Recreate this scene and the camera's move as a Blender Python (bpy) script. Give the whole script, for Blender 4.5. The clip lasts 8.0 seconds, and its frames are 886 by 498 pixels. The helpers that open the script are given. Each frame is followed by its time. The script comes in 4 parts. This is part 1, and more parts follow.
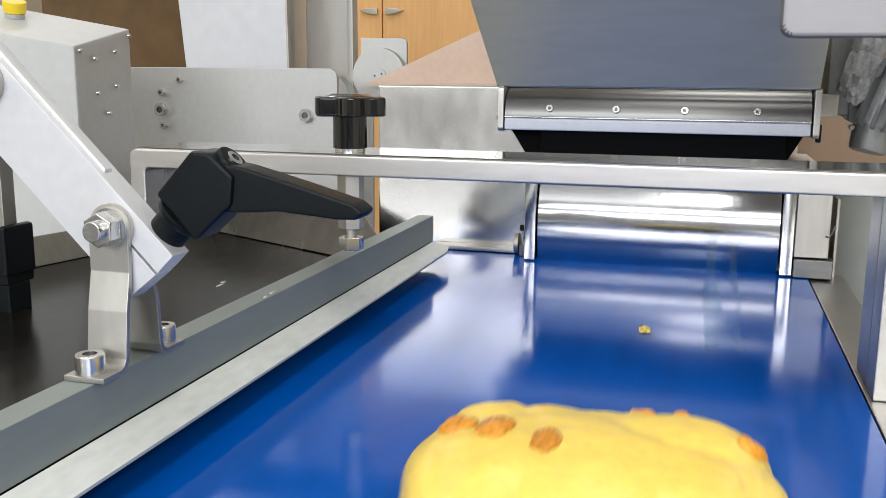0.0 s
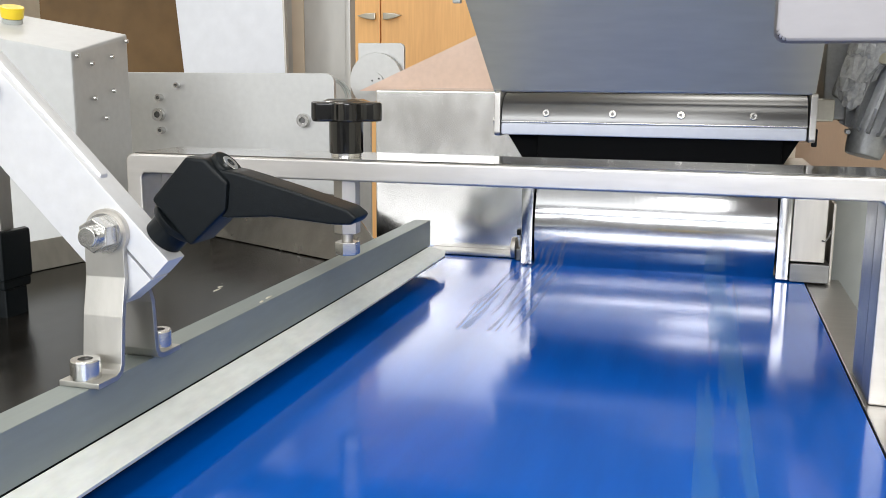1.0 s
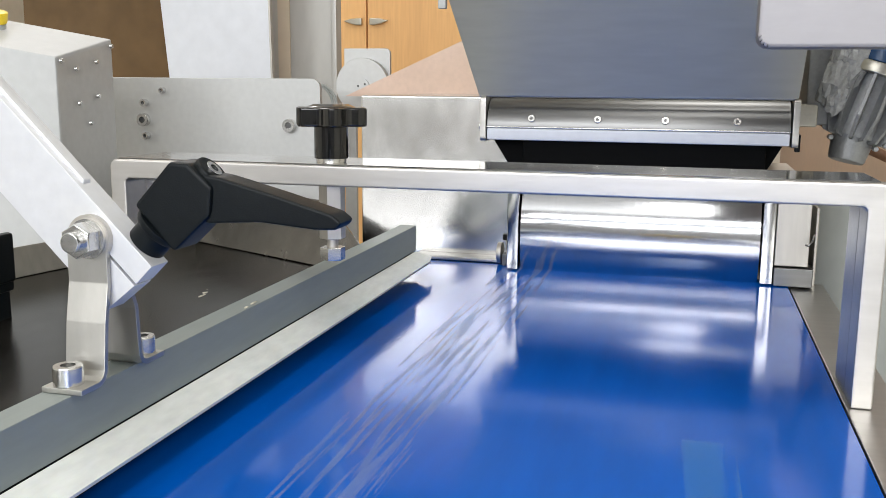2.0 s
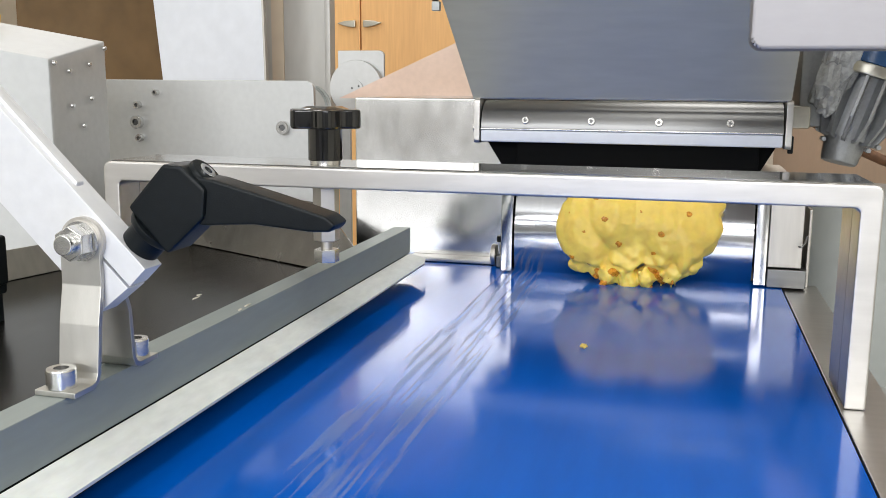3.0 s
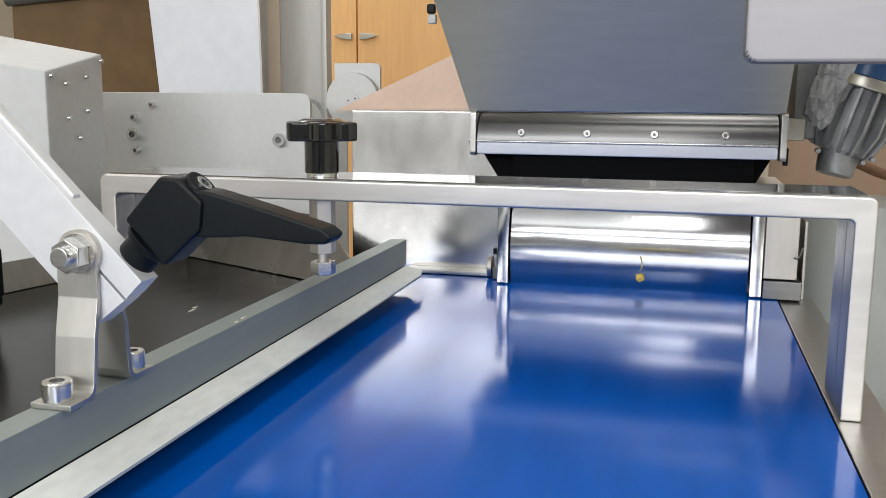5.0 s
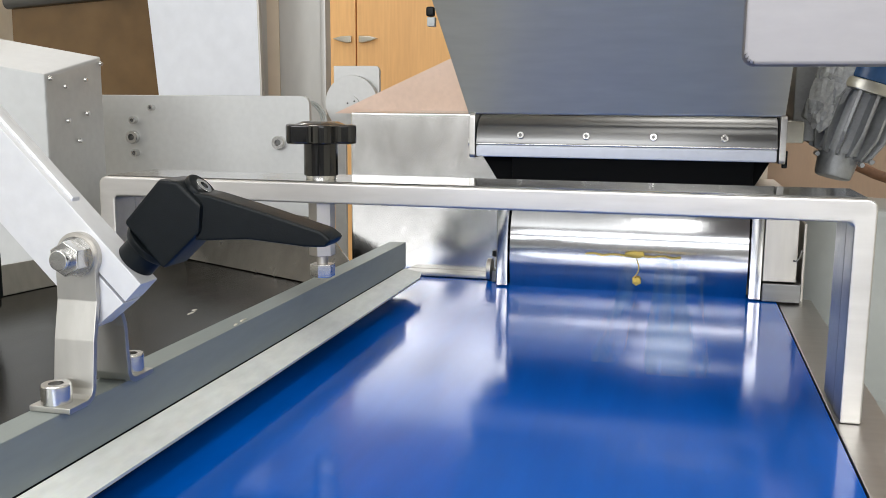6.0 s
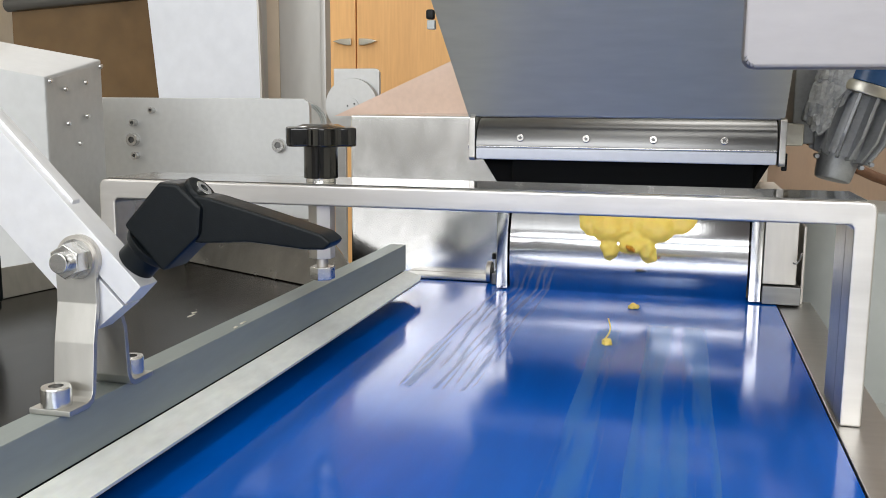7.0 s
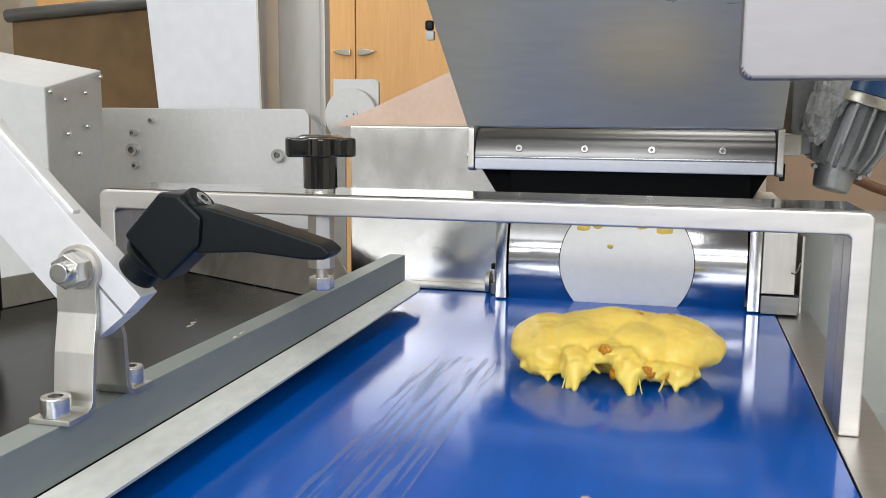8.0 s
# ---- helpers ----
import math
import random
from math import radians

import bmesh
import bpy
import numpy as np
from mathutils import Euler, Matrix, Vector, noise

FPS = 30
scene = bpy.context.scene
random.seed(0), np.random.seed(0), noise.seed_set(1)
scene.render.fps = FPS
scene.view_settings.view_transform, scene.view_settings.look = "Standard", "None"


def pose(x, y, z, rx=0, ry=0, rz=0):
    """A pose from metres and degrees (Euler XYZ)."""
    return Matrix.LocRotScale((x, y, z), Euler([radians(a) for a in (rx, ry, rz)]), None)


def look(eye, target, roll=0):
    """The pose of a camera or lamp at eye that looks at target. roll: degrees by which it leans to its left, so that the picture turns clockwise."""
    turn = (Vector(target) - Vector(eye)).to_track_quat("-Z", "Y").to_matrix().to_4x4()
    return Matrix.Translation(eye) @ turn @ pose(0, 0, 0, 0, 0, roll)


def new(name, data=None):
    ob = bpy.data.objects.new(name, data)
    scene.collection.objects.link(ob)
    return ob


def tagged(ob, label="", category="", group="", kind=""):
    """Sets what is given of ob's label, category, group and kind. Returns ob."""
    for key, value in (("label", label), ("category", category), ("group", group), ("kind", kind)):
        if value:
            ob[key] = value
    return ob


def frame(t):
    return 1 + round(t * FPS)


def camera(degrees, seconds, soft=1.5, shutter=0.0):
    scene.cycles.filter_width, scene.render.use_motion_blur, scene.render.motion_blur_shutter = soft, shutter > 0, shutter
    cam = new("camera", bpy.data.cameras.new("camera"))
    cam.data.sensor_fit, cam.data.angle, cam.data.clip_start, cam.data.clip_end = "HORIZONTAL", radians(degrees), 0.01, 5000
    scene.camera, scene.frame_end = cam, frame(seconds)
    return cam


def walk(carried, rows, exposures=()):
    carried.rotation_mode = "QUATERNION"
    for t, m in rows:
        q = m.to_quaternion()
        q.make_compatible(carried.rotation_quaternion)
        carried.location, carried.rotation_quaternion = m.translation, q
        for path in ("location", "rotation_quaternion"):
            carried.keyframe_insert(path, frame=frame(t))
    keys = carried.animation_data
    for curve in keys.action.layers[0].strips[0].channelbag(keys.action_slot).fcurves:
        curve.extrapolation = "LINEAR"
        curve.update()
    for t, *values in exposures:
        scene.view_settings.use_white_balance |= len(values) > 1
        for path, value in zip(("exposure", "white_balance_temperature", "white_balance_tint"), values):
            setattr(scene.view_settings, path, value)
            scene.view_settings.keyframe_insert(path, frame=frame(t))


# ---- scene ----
from mathutils.bvhtree import BVHTree

cam = camera(51.37, 8.0, soft=0.85, shutter=0.3)
PATH = [
    (0, (0.2578, 0.0011, 0.1885), (-0.0122, 0.9459, 0.0029), 0.47),
    (0.5, (0.2582, 0.0011, 0.1883), (-0.0127, 0.9459, 0.0040), 0.45),
    (1, (0.2597, 0.0007, 0.1888), (-0.0092, 0.9467, 0.0080), 0.42),
    (1.5, (0.2610, 0.0007, 0.1889), (-0.0008, 0.9495, 0.0119), 0.44),
    (3, (0.2610, 0.0006, 0.1888), (0.0114, 0.9533, 0.0158), 0.43),
    (3.5, (0.2610, 0.0000, 0.1891), (0.0131, 0.9538, 0.0193), 0.41),
    (4, (0.2610, 0.0003, 0.1889), (0.0138, 0.9548, 0.0223), 0.40),
    (4.5, (0.2612, -0.0001, 0.1890), (0.0144, 0.9551, 0.0260), 0.41),
    (6, (0.2612, -0.0001, 0.1890), (0.0154, 0.9563, 0.0316), 0.40),
    (6.5, (0.2612, -0.0001, 0.1891), (0.0154, 0.9565, 0.0325), 0.40),
    (7, (0.2613, -0.0003, 0.1891), (0.0154, 0.9566, 0.0344), 0.40),
    (7.5, (0.2615, -0.0008, 0.1893), (0.0158, 0.9564, 0.0363), 0.40),
    (8, (0.2617, -0.0018, 0.1895), (0.0163, 0.9569, 0.0453), 0.40),
]
walk(cam, [(t, look(eye, target, roll)) for t, eye, target, roll in PATH],
     exposures=((0, -0.19), (0.5, -0.11), (1, 0.05), (1.5, -0.03), (3, 0.02), (3.5, -0.04), (4, -0.15), (4.5, -0.23), (6, -0.12), (7.5, -0.12), (8, -0.14)))
FLOOR = -0.9      # the belt's upper face is z = 0

# ---- light: an indoor workshop under rows of ceiling lamps ----
world = bpy.data.worlds.new("world")
world.use_nodes = True
world.node_tree.nodes["Background"].inputs[0].default_value = (0.9, 0.95, 1.0, 1)
world.node_tree.nodes["Background"].inputs[1].default_value = 0.15
scene.world = world


def ceiling_lamp(x, y, z, sx, sy, watts):
    data = bpy.data.lights.new("lamp_light", "AREA")
    data.shape, data.size, data.size_y, data.energy = "RECTANGLE", sx, sy, watts
    data.color = (1.0, 0.985, 0.96)
    ob = new("ceiling_lamp_light", data)
    ob.matrix_world = pose(x, y, z)


# unseen lamps; the row at y 3.7 is added to brighten the lockers
LAMPS = [(x, y) for x in (-1.6, 0.3, 2.0) for y in (-1.7, 0.3, 2.2, 3.7)]
for lx, ly in LAMPS:
    ceiling_lamp(lx, ly, 1.66, 0.3, 1.3, 9.4)


# ---- materials ----
def material(name, base, rough=0.5, metal=0.0, var=0.06, scale=30.0, stretch=(1, 1, 1), bump=0.0, bump_scale=200.0,
             rough_var=0.1, coat=0.0, spec=0.5, sss=0.0, second=None, spots=None):
    """A principled material whose colour and roughness vary at two scales, with a fine relief."""
    m = bpy.data.materials.new(name)
    m.use_nodes = True
    t = m.node_tree
    p = t.nodes["Principled BSDF"]
    tex = t.nodes.new("ShaderNodeTexCoord")
    mapping = t.nodes.new("ShaderNodeMapping")
    mapping.inputs["Scale"].default_value = stretch
    t.links.new(tex.outputs["Object"], mapping.inputs[0])
    big, small = t.nodes.new("ShaderNodeTexNoise"), t.nodes.new("ShaderNodeTexNoise")
    big.inputs["Scale"].default_value, small.inputs["Scale"].default_value = scale * 0.25, scale * 4
    big.inputs["Detail"].default_value, small.inputs["Detail"].default_value = 4, 3
    t.links.new(mapping.outputs[0], big.inputs["Vector"])
    t.links.new(mapping.outputs[0], small.inputs["Vector"])
    add = t.nodes.new("ShaderNodeMath")
    add.operation = "MULTIPLY_ADD"
    add.inputs[1].default_value = 0.45
    half = t.nodes.new("ShaderNodeMath")
    half.operation = "MULTIPLY"
    half.inputs[1].default_value = 0.55
    t.links.new(big.outputs[0], half.inputs[0])
    t.links.new(small.outputs[0], add.inputs[0])
    t.links.new(half.outputs[0], add.inputs[2])
    ramp = t.nodes.new("ShaderNodeValToRGB")
    lo = [max(0.0, c * (1 - var * 2)) for c in base]
    hi = second or [min(1.0, c * (1 + var * 2)) for c in base]
    ramp.color_ramp.elements[0].position, ramp.color_ramp.elements[1].position = 0.32, 0.68
    ramp.color_ramp.elements[0].color, ramp.color_ramp.elements[1].color = (*lo, 1), (*hi, 1)
    t.links.new(add.outputs[0], ramp.inputs[0])
    colour = ramp.outputs[0]
    if spots:
        sn = t.nodes.new("ShaderNodeTexNoise")
        sn.inputs["Scale"].default_value, sn.inputs["Detail"].default_value = spots[1], 5
        t.links.new(tex.outputs["Object"], sn.inputs["Vector"])
        sr = t.nodes.new("ShaderNodeValToRGB")
        sr.color_ramp.elements[0].position, sr.color_ramp.elements[1].position = spots[2], spots[2] + 0.08
        mix = t.nodes.new("ShaderNodeMix")
        mix.data_type = "RGBA"
        t.links.new(sn.outputs[0], sr.inputs[0])
        t.links.new(sr.outputs[0], mix.inputs[0])
        t.links.new(colour, mix.inputs[6])
        mix.inputs[7].default_value = (*spots[0], 1)
        colour = mix.outputs[2]
    t.links.new(colour, p.inputs["Base Color"])
    rr = t.nodes.new("ShaderNodeMapRange")
    rr.inputs["To Min"].default_value, rr.inputs["To Max"].default_value = max(0.02, rough - rough_var), min(1.0, rough + rough_var)
    t.links.new(add.outputs[0], rr.inputs[0])
    t.links.new(rr.outputs[0], p.inputs["Roughness"])
    p.inputs["Metallic"].default_value = metal
    p.inputs["Coat Weight"].default_value = coat
    p.inputs["Coat Roughness"].default_value = 0.08
    p.inputs["Specular IOR Level"].default_value = spec
    if sss:
        p.inputs["Subsurface Weight"].default_value = sss
        p.inputs["Subsurface Radius"].default_value = (0.01, 0.006, 0.002)
        p.inputs["Subsurface Scale"].default_value = 0.6
    if bump:
        bn, bt = t.nodes.new("ShaderNodeBump"), t.nodes.new("ShaderNodeTexNoise")
        bt.inputs["Scale"].default_value, bt.inputs["Detail"].default_value = bump_scale, 4
        t.links.new(mapping.outputs[0], bt.inputs["Vector"])
        bn.inputs["Strength"].default_value, bn.inputs["Distance"].default_value = bump, 0.001
        t.links.new(bt.outputs[0], bn.inputs["Height"])
        t.links.new(bn.outputs[0], p.inputs["Normal"])
    return m


STEEL = material("brushed_steel", (0.52, 0.505, 0.48), 0.36, 1.0, 0.05, 40, (0.15, 1, 1), 0.05, 300, 0.08)
BOX_STEEL = material("satin_steel_sheet", (0.70, 0.69, 0.67), 0.21, 1.0, 0.06, 26, (1, 1, 0.5), 0.012, 30, 0.08)
STEEL_DARK = material("dark_brushed_steel", (0.16, 0.16, 0.16), 0.34, 1.0, 0.08, 40, (0.1, 1, 1), 0.05, 300, 0.08)
STEEL_V = material("brushed_steel_upright", (0.53, 0.505, 0.465), 0.46, 1.0, 0.06, 40, (1, 1, 0.12), 0.05, 300, 0.08)
STEEL_DULL = material("matt_steel", (0.47, 0.46, 0.43), 0.42, 1.0, 0.08, 25, (1, 1, 0.3), 0.08, 300, 0.1)
CHROME = material("polished_steel", (0.64, 0.635, 0.62), 0.24, 1.0, 0.03, 60, (0.3, 1, 1), 0.03, 400, 0.05)
DRUM = material("turned_steel", (0.55, 0.555, 0.57), 0.12, 1.0, 0.04, 60, (1, 0.08, 0.08), 0.02, 300, 0.03)
HOPPER = material("hopper_steel", (0.50, 0.495, 0.44), 0.29, 0.54, 0.04, 30, (0.2, 1, 1), 0.03, 300, 0.04)
ALU = material("silver_aluminium", (0.74, 0.745, 0.76), 0.40, 0.30, 0.03, 40, (1, 1, 1), 0.05, 500, 0.06)
ANOD = material("grey_anodised_aluminium", (0.255, 0.285, 0.272), 0.52, 0.25, 0.04, 60, (1, 0.2, 1), 0.06, 600, 0.06)
PAINT = material("light_grey_paint", (0.56, 0.57, 0.57), 0.38, 0.0, 0.03, 20, (1, 1, 1), 0.12, 700, 0.06)
PAINT_G = material("warm_grey_paint", (0.50, 0.49, 0.46), 0.35, 0.2, 0.05, 12, (1, 1, 0.3), 0.06, 300, 0.08)
PAINT_L = material("pale_lilac_grey_paint", (0.72, 0.74, 0.79), 0.35, 0.1, 0.03, 10, (1, 1, 1), 0.06, 400, 0.06)
PAINT_W = material("white_enamel", (0.42, 0.44, 0.425), 0.30, 0.0, 0.03, 15, (1, 1, 1), 0.06, 500, 0.06)
BEADED = material("bead_blasted_plate", (0.60, 0.605, 0.60), 0.58, 0.7, 0.03, 30, (1, 1, 1), 0.10, 900, 0.06)
BLACK = material("black_plastic", (0.0055, 0.0075, 0.0088), 0.40, 0.0, 0.1, 60, (1, 1, 1), 0.07, 1500, 0.06, spec=0.17)
GLOSS_BLACK = material("glossy_black_plastic", (0.007, 0.007, 0.007), 0.12, 0.0, 0.1, 40, (1, 1, 1), 0.02, 300, 0.05, coat=0.25)
DARK = material("dark_coated_sheet", (0.008, 0.0072, 0.006), 0.22, 0.0, 0.25, 12, (1, 0.5, 1), 0.03, 300, 0.10, spec=0.24)
VOID = material("near_black_matt", (0.002, 0.0022, 0.0024), 0.6, 0.0, 0.1, 30, spec=0.06)
HDPE = material("white_polyethylene", (0.74, 0.76, 0.73), 0.42, 0.0, 0.06, 60, (1, 0.3, 1), 0.15, 250, 0.1, sss=0.1)
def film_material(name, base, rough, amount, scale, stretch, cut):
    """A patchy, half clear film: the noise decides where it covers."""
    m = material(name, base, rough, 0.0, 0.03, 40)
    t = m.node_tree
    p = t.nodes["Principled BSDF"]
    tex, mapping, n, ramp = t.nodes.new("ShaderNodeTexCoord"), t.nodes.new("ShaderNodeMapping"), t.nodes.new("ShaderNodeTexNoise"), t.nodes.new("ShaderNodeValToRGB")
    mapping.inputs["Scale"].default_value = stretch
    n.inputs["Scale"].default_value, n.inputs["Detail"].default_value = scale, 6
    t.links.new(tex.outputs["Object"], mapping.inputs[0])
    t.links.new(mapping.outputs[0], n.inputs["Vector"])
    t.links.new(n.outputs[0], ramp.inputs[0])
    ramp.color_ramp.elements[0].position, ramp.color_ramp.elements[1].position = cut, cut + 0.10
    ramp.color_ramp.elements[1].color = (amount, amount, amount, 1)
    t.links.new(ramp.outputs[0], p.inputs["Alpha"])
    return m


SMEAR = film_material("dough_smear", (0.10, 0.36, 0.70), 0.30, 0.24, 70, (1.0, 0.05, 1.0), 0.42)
# residue streaks; their pale tone also stands for the box's broken reflection
STREAK = film_material("residue_streak_sheen", (0.30, 0.40, 0.60), 0.45, 0.30, 210, (1.0, 0.045, 1.0), 0.49)
# polished steel sheet: the lockers' warm reflection is put into its colour
REFLECTED_WOOD = film_material("pink_wood_reflection", (0.93, 0.70, 0.57), 0.2, 0.85, 1.0, (1, 1, 1), 0.0)
SCRAPER = material("pale_grey_plastic", (0.62, 0.65, 0.72), 0.4, 0.0, 0.03, 30)
PISTON = material("white_piston_plastic", (0.82, 0.82, 0.80), 0.32, 0.0, 0.02, 30)
BELT = material("blue_conveyor_belt", (0.0004, 0.096, 0.49), 0.115, 0.0, 0.08, 14, (1, 0.12, 1), 0.0, 120, 0.03, spec=0.42)
BELT.node_tree.nodes["Principled BSDF"].inputs["Specular Tint"].default_value = (0.15, 0.45, 1.0, 1)
DOUGH = material("yellow_dough", (0.95, 0.675, 0.135), 0.36, 0.0, 0.05, 30, (1, 1, 1), 0.18, 120, 0.08, sss=0.4)
RAISIN = material("orange_raisin", (0.72, 0.28, 0.020), 0.28, 0.0, 0.25, 120, (1, 1, 1), 0.5, 400, 0.1, sss=0.2)
CRUMB = material("dough_crumb", (0.75, 0.55, 0.12), 0.5, 0.0, 0.15, 300)
WOOD = material("beech_laminate", (0.95, 0.54, 0.225), 0.42, 0.0, 0.06, 6, (4, 4, 0.25), 0.05, 80, 0.06)
BROWN = material("brown_acrylic_sheet", (0.13, 0.075, 0.03), 0.22, 0.0, 0.15, 4, (1, 1, 1), 0.02, 40, 0.05)
TAN = material("beige_wall_paint", (0.62, 0.52, 0.40), 0.6, 0.0, 0.03, 8, (1, 1, 1), 0.1, 200)
WALL = material("cream_wall_paint", (0.78, 0.75, 0.66), 0.6, 0.0, 0.03, 6, (1, 1, 1), 0.1, 150)
WALL_S = material("grey_wall_paint", (0.38, 0.38, 0.38), 0.6, 0.0, 0.05, 6, (1, 1, 1), 0.1, 150)
CEIL = material("white_ceiling_paint", (0.8, 0.8, 0.79), 0.7, 0.0, 0.02, 6)
TILE = material("grey_floor_tiles", (0.40, 0.40, 0.38), 0.4, 0.0, 0.08, 5)
BRIDGE = material("ground_steel_tube", (0.58, 0.56, 0.535), 0.40, 1.0, 0.05, 40, (0.15, 1, 1), 0.05, 300, 0.08)
BEIGE = material("dull_beige_paint", (0.45, 0.36, 0.29), 0.6, 0.0, 0.04, 8, (1, 1, 1), 0.1, 200)
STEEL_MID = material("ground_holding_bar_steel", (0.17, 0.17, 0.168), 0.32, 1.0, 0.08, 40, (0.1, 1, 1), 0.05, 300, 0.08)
CAST = material("grey_cast_aluminium", (0.38, 0.39, 0.40), 0.45, 0.5, 0.08, 60, (1, 1, 1), 0.3, 300, 0.1)
MIRROR = material("mirror_polished_steel", (0.60, 0.595, 0.58), 0.10, 1.0, 0.04, 40, (0.3, 1, 1), 0.01, 300, 0.03)
GUARD = material("satin_cover_steel", (0.30, 0.29, 0.30), 0.50, 0.75, 0.04, 40, (0.3, 1, 1), 0.03, 300, 0.06)
SMOKED = material("smoky_steel_sheet", (0.20, 0.19, 0.175), 0.26, 1.0, 0.08, 20, (1, 1, 0.4), 0.04, 200, 0.08)
WRAP = material("crumpled_plastic_wrap", (0.42, 0.43, 0.44), 0.22, 0.0, 0.15, 60, (1, 1, 1), 0.5, 120, 0.1)
YELLOW = material("yellow_plastic", (0.90, 0.66, 0.03), 0.3, 0.0, 0.02, 60)
BLUE_P = material("blue_enamel", (0.03, 0.09, 0.22), 0.25, 0.0, 0.1, 40)
FLAKE = material("dried_flake", (0.55, 0.52, 0.44), 0.6, 0.0, 0.15, 300)
CABLE = material("brown_cable", (0.25, 0.12, 0.06), 0.45, 0.0, 0.1, 60)
HANDLE_M = material("satin_nickel", (0.50, 0.48, 0.42), 0.35, 1.0, 0.04, 60)


# ---- building helpers ----
def thing(name, x, y, z, label, category, group="", kind=""):
    ob = new(name)
    ob.location = (x, y, z)
    ob.empty_display_size = 0.02
    return tagged(ob, label, category, group, kind)


def base_of(ob):
    v = Vector((0, 0, 0))
    while ob is not None:
        v += ob.location
        ob = ob.parent
    return v


def part(name, bm, mat, parent=None, label="", smooth=True, at=None):
    """Links a bmesh, given in world coordinates, as one mesh object under its thing; at: the object's own origin."""
    base = base_of(parent) if parent is not None else Vector((0, 0, 0))
    own = Vector(at) if at is not None else base
    bmesh.ops.recalc_face_normals(bm, faces=bm.faces)
    bm.transform(Matrix.Translation(-own))
    me = bpy.data.meshes.new(name)
    bm.to_mesh(me)
    bm.free()
    if smooth:
        for poly in me.polygons:
            poly.use_smooth = True
        me.set_sharp_from_angle(angle=radians(35))
    me.materials.append(mat)
    ob = new(name, me)
    if smooth:
        flat = ob.modifiers.new("flat_faces", "WEIGHTED_NORMAL")
        flat.keep_sharp, flat.weight = True, 80
    ob.parent = parent
    ob.location = own - base
    if label:
        ob["label"] = label
    return ob


def box(x0, x1, y0, y1, z0, z1, bevel=0.0, bm=None, seg=2):
    one = bmesh.new()
    bmesh.ops.create_cube(one, size=1)
    for v in one.verts:
        v.co = Vector(((x0 + x1) / 2 + v.co.x * (x1 - x0), (y0 + y1) / 2 + v.co.y * (y1 - y0), (z0 + z1) / 2 + v.co.z * (z1 - z0)))
    if bevel:
        bmesh.ops.bevel(one, geom=one.edges[:], offset=bevel, segments=seg, profile=0.5, affect="EDGES")
    return join(bm, one)


def join(bm, one):
    if bm is None:
        return one
    me = bpy.data.meshes.new("join")
    one.to_mesh(me)
    one.free()
    bm.from_mesh(me)
    bpy.data.meshes.remove(me)
    return bm


def cyl(p0, p1, r0, r1=None, seg=32, bevel=0.0, bm=None):
    """A cylinder, cone or, with seg 6, a hexagonal bar from p0 to p1."""
    p0, p1 = Vector(p0), Vector(p1)
    r1 = r0 if r1 is None else r1
    one = bmesh.new()
    bmesh.ops.create_cone(one, cap_ends=True, segments=seg, radius1=r0, radius2=r1, depth=(p1 - p0).length)
    if bevel:
        rims = [e for e in one.edges if len(e.link_faces) == 2 and any(len(f.verts) > 4 for f in e.link_faces)]
        bmesh.ops.bevel(one, geom=rims, offset=bevel, segments=2, profile=0.5, affect="EDGES")
    turn = (p1 - p0).to_track_quat("Z", "Y").to_matrix().to_4x4()
    one.transform(Matrix.Translation((p0 + p1) / 2) @ turn)
    return join(bm, one)


def prism(points, axis, a0, a1, bevel=0.0, bm=None):
    """A polygon in the plane across the axis, drawn out from a0 to a1 along it."""
    def put(p, a):
        return {"x": (a, p[0], p[1]), "y": (p[0], a, p[1]), "z": (p[0], p[1], a)}[axis]
    one = bmesh.new()
    low, high = [one.verts.new(put(p, a0)) for p in points], [one.verts.new(put(p, a1)) for p in points]
    n = len(points)
    one.faces.new(low[::-1]), one.faces.new(high)
    for i in range(n):
        one.faces.new((low[i], low[(i + 1) % n], high[(i + 1) % n], high[i]))
    bmesh.ops.recalc_face_normals(one, faces=one.faces)
    if bevel:
        bmesh.ops.bevel(one, geom=one.edges[:], offset=bevel, segments=2, profile=0.5, affect="EDGES")
    return join(bm, one)


def sheet(corners, thick, bevel=0.0, bm=None):
    """A flat sheet through the corners, in order, thick towards its back."""
    cs = [Vector(c) for c in corners]
    n = (cs[1] - cs[0]).cross(cs[2] - cs[0]).normalized() * thick
    one = bmesh.new()
    a, b = [one.verts.new(c) for c in cs], [one.verts.new(c + n) for c in cs]
    one.faces.new(a), one.faces.new(b[::-1])
    for i in range(len(cs)):
        j = (i + 1) % len(cs)
        one.faces.new((a[i], b[i], b[j], a[j]))
    bmesh.ops.recalc_face_normals(one, faces=one.faces)
    if bevel:
        bmesh.ops.bevel(one, geom=one.edges[:], offset=bevel, segments=2, profile=0.5, affect="EDGES")
    return join(bm, one)


def rounded(x0, x1, z0, z1, r, which="all", n=6):
    """The outline of a rectangle with rounded corners; which: letters of bl, br, tr, tl."""
    out = []
    for key, cx, cz, a in (("bl", x0 + r, z0 + r, 180), ("br", x1 - r, z0 + r, 270), ("tr", x1 - r, z1 - r, 0), ("tl", x0 + r, z1 - r, 90)):
        if which == "all" or key in which:
            out += [(cx + r * math.cos(radians(a + 90 * i / n)), cz + r * math.sin(radians(a + 90 * i / n))) for i in range(n + 1)]
        else:
            out.append(({"l": x0, "r": x1}[key[1]], {"b": z0, "t": z1}[key[0]]))
    return out


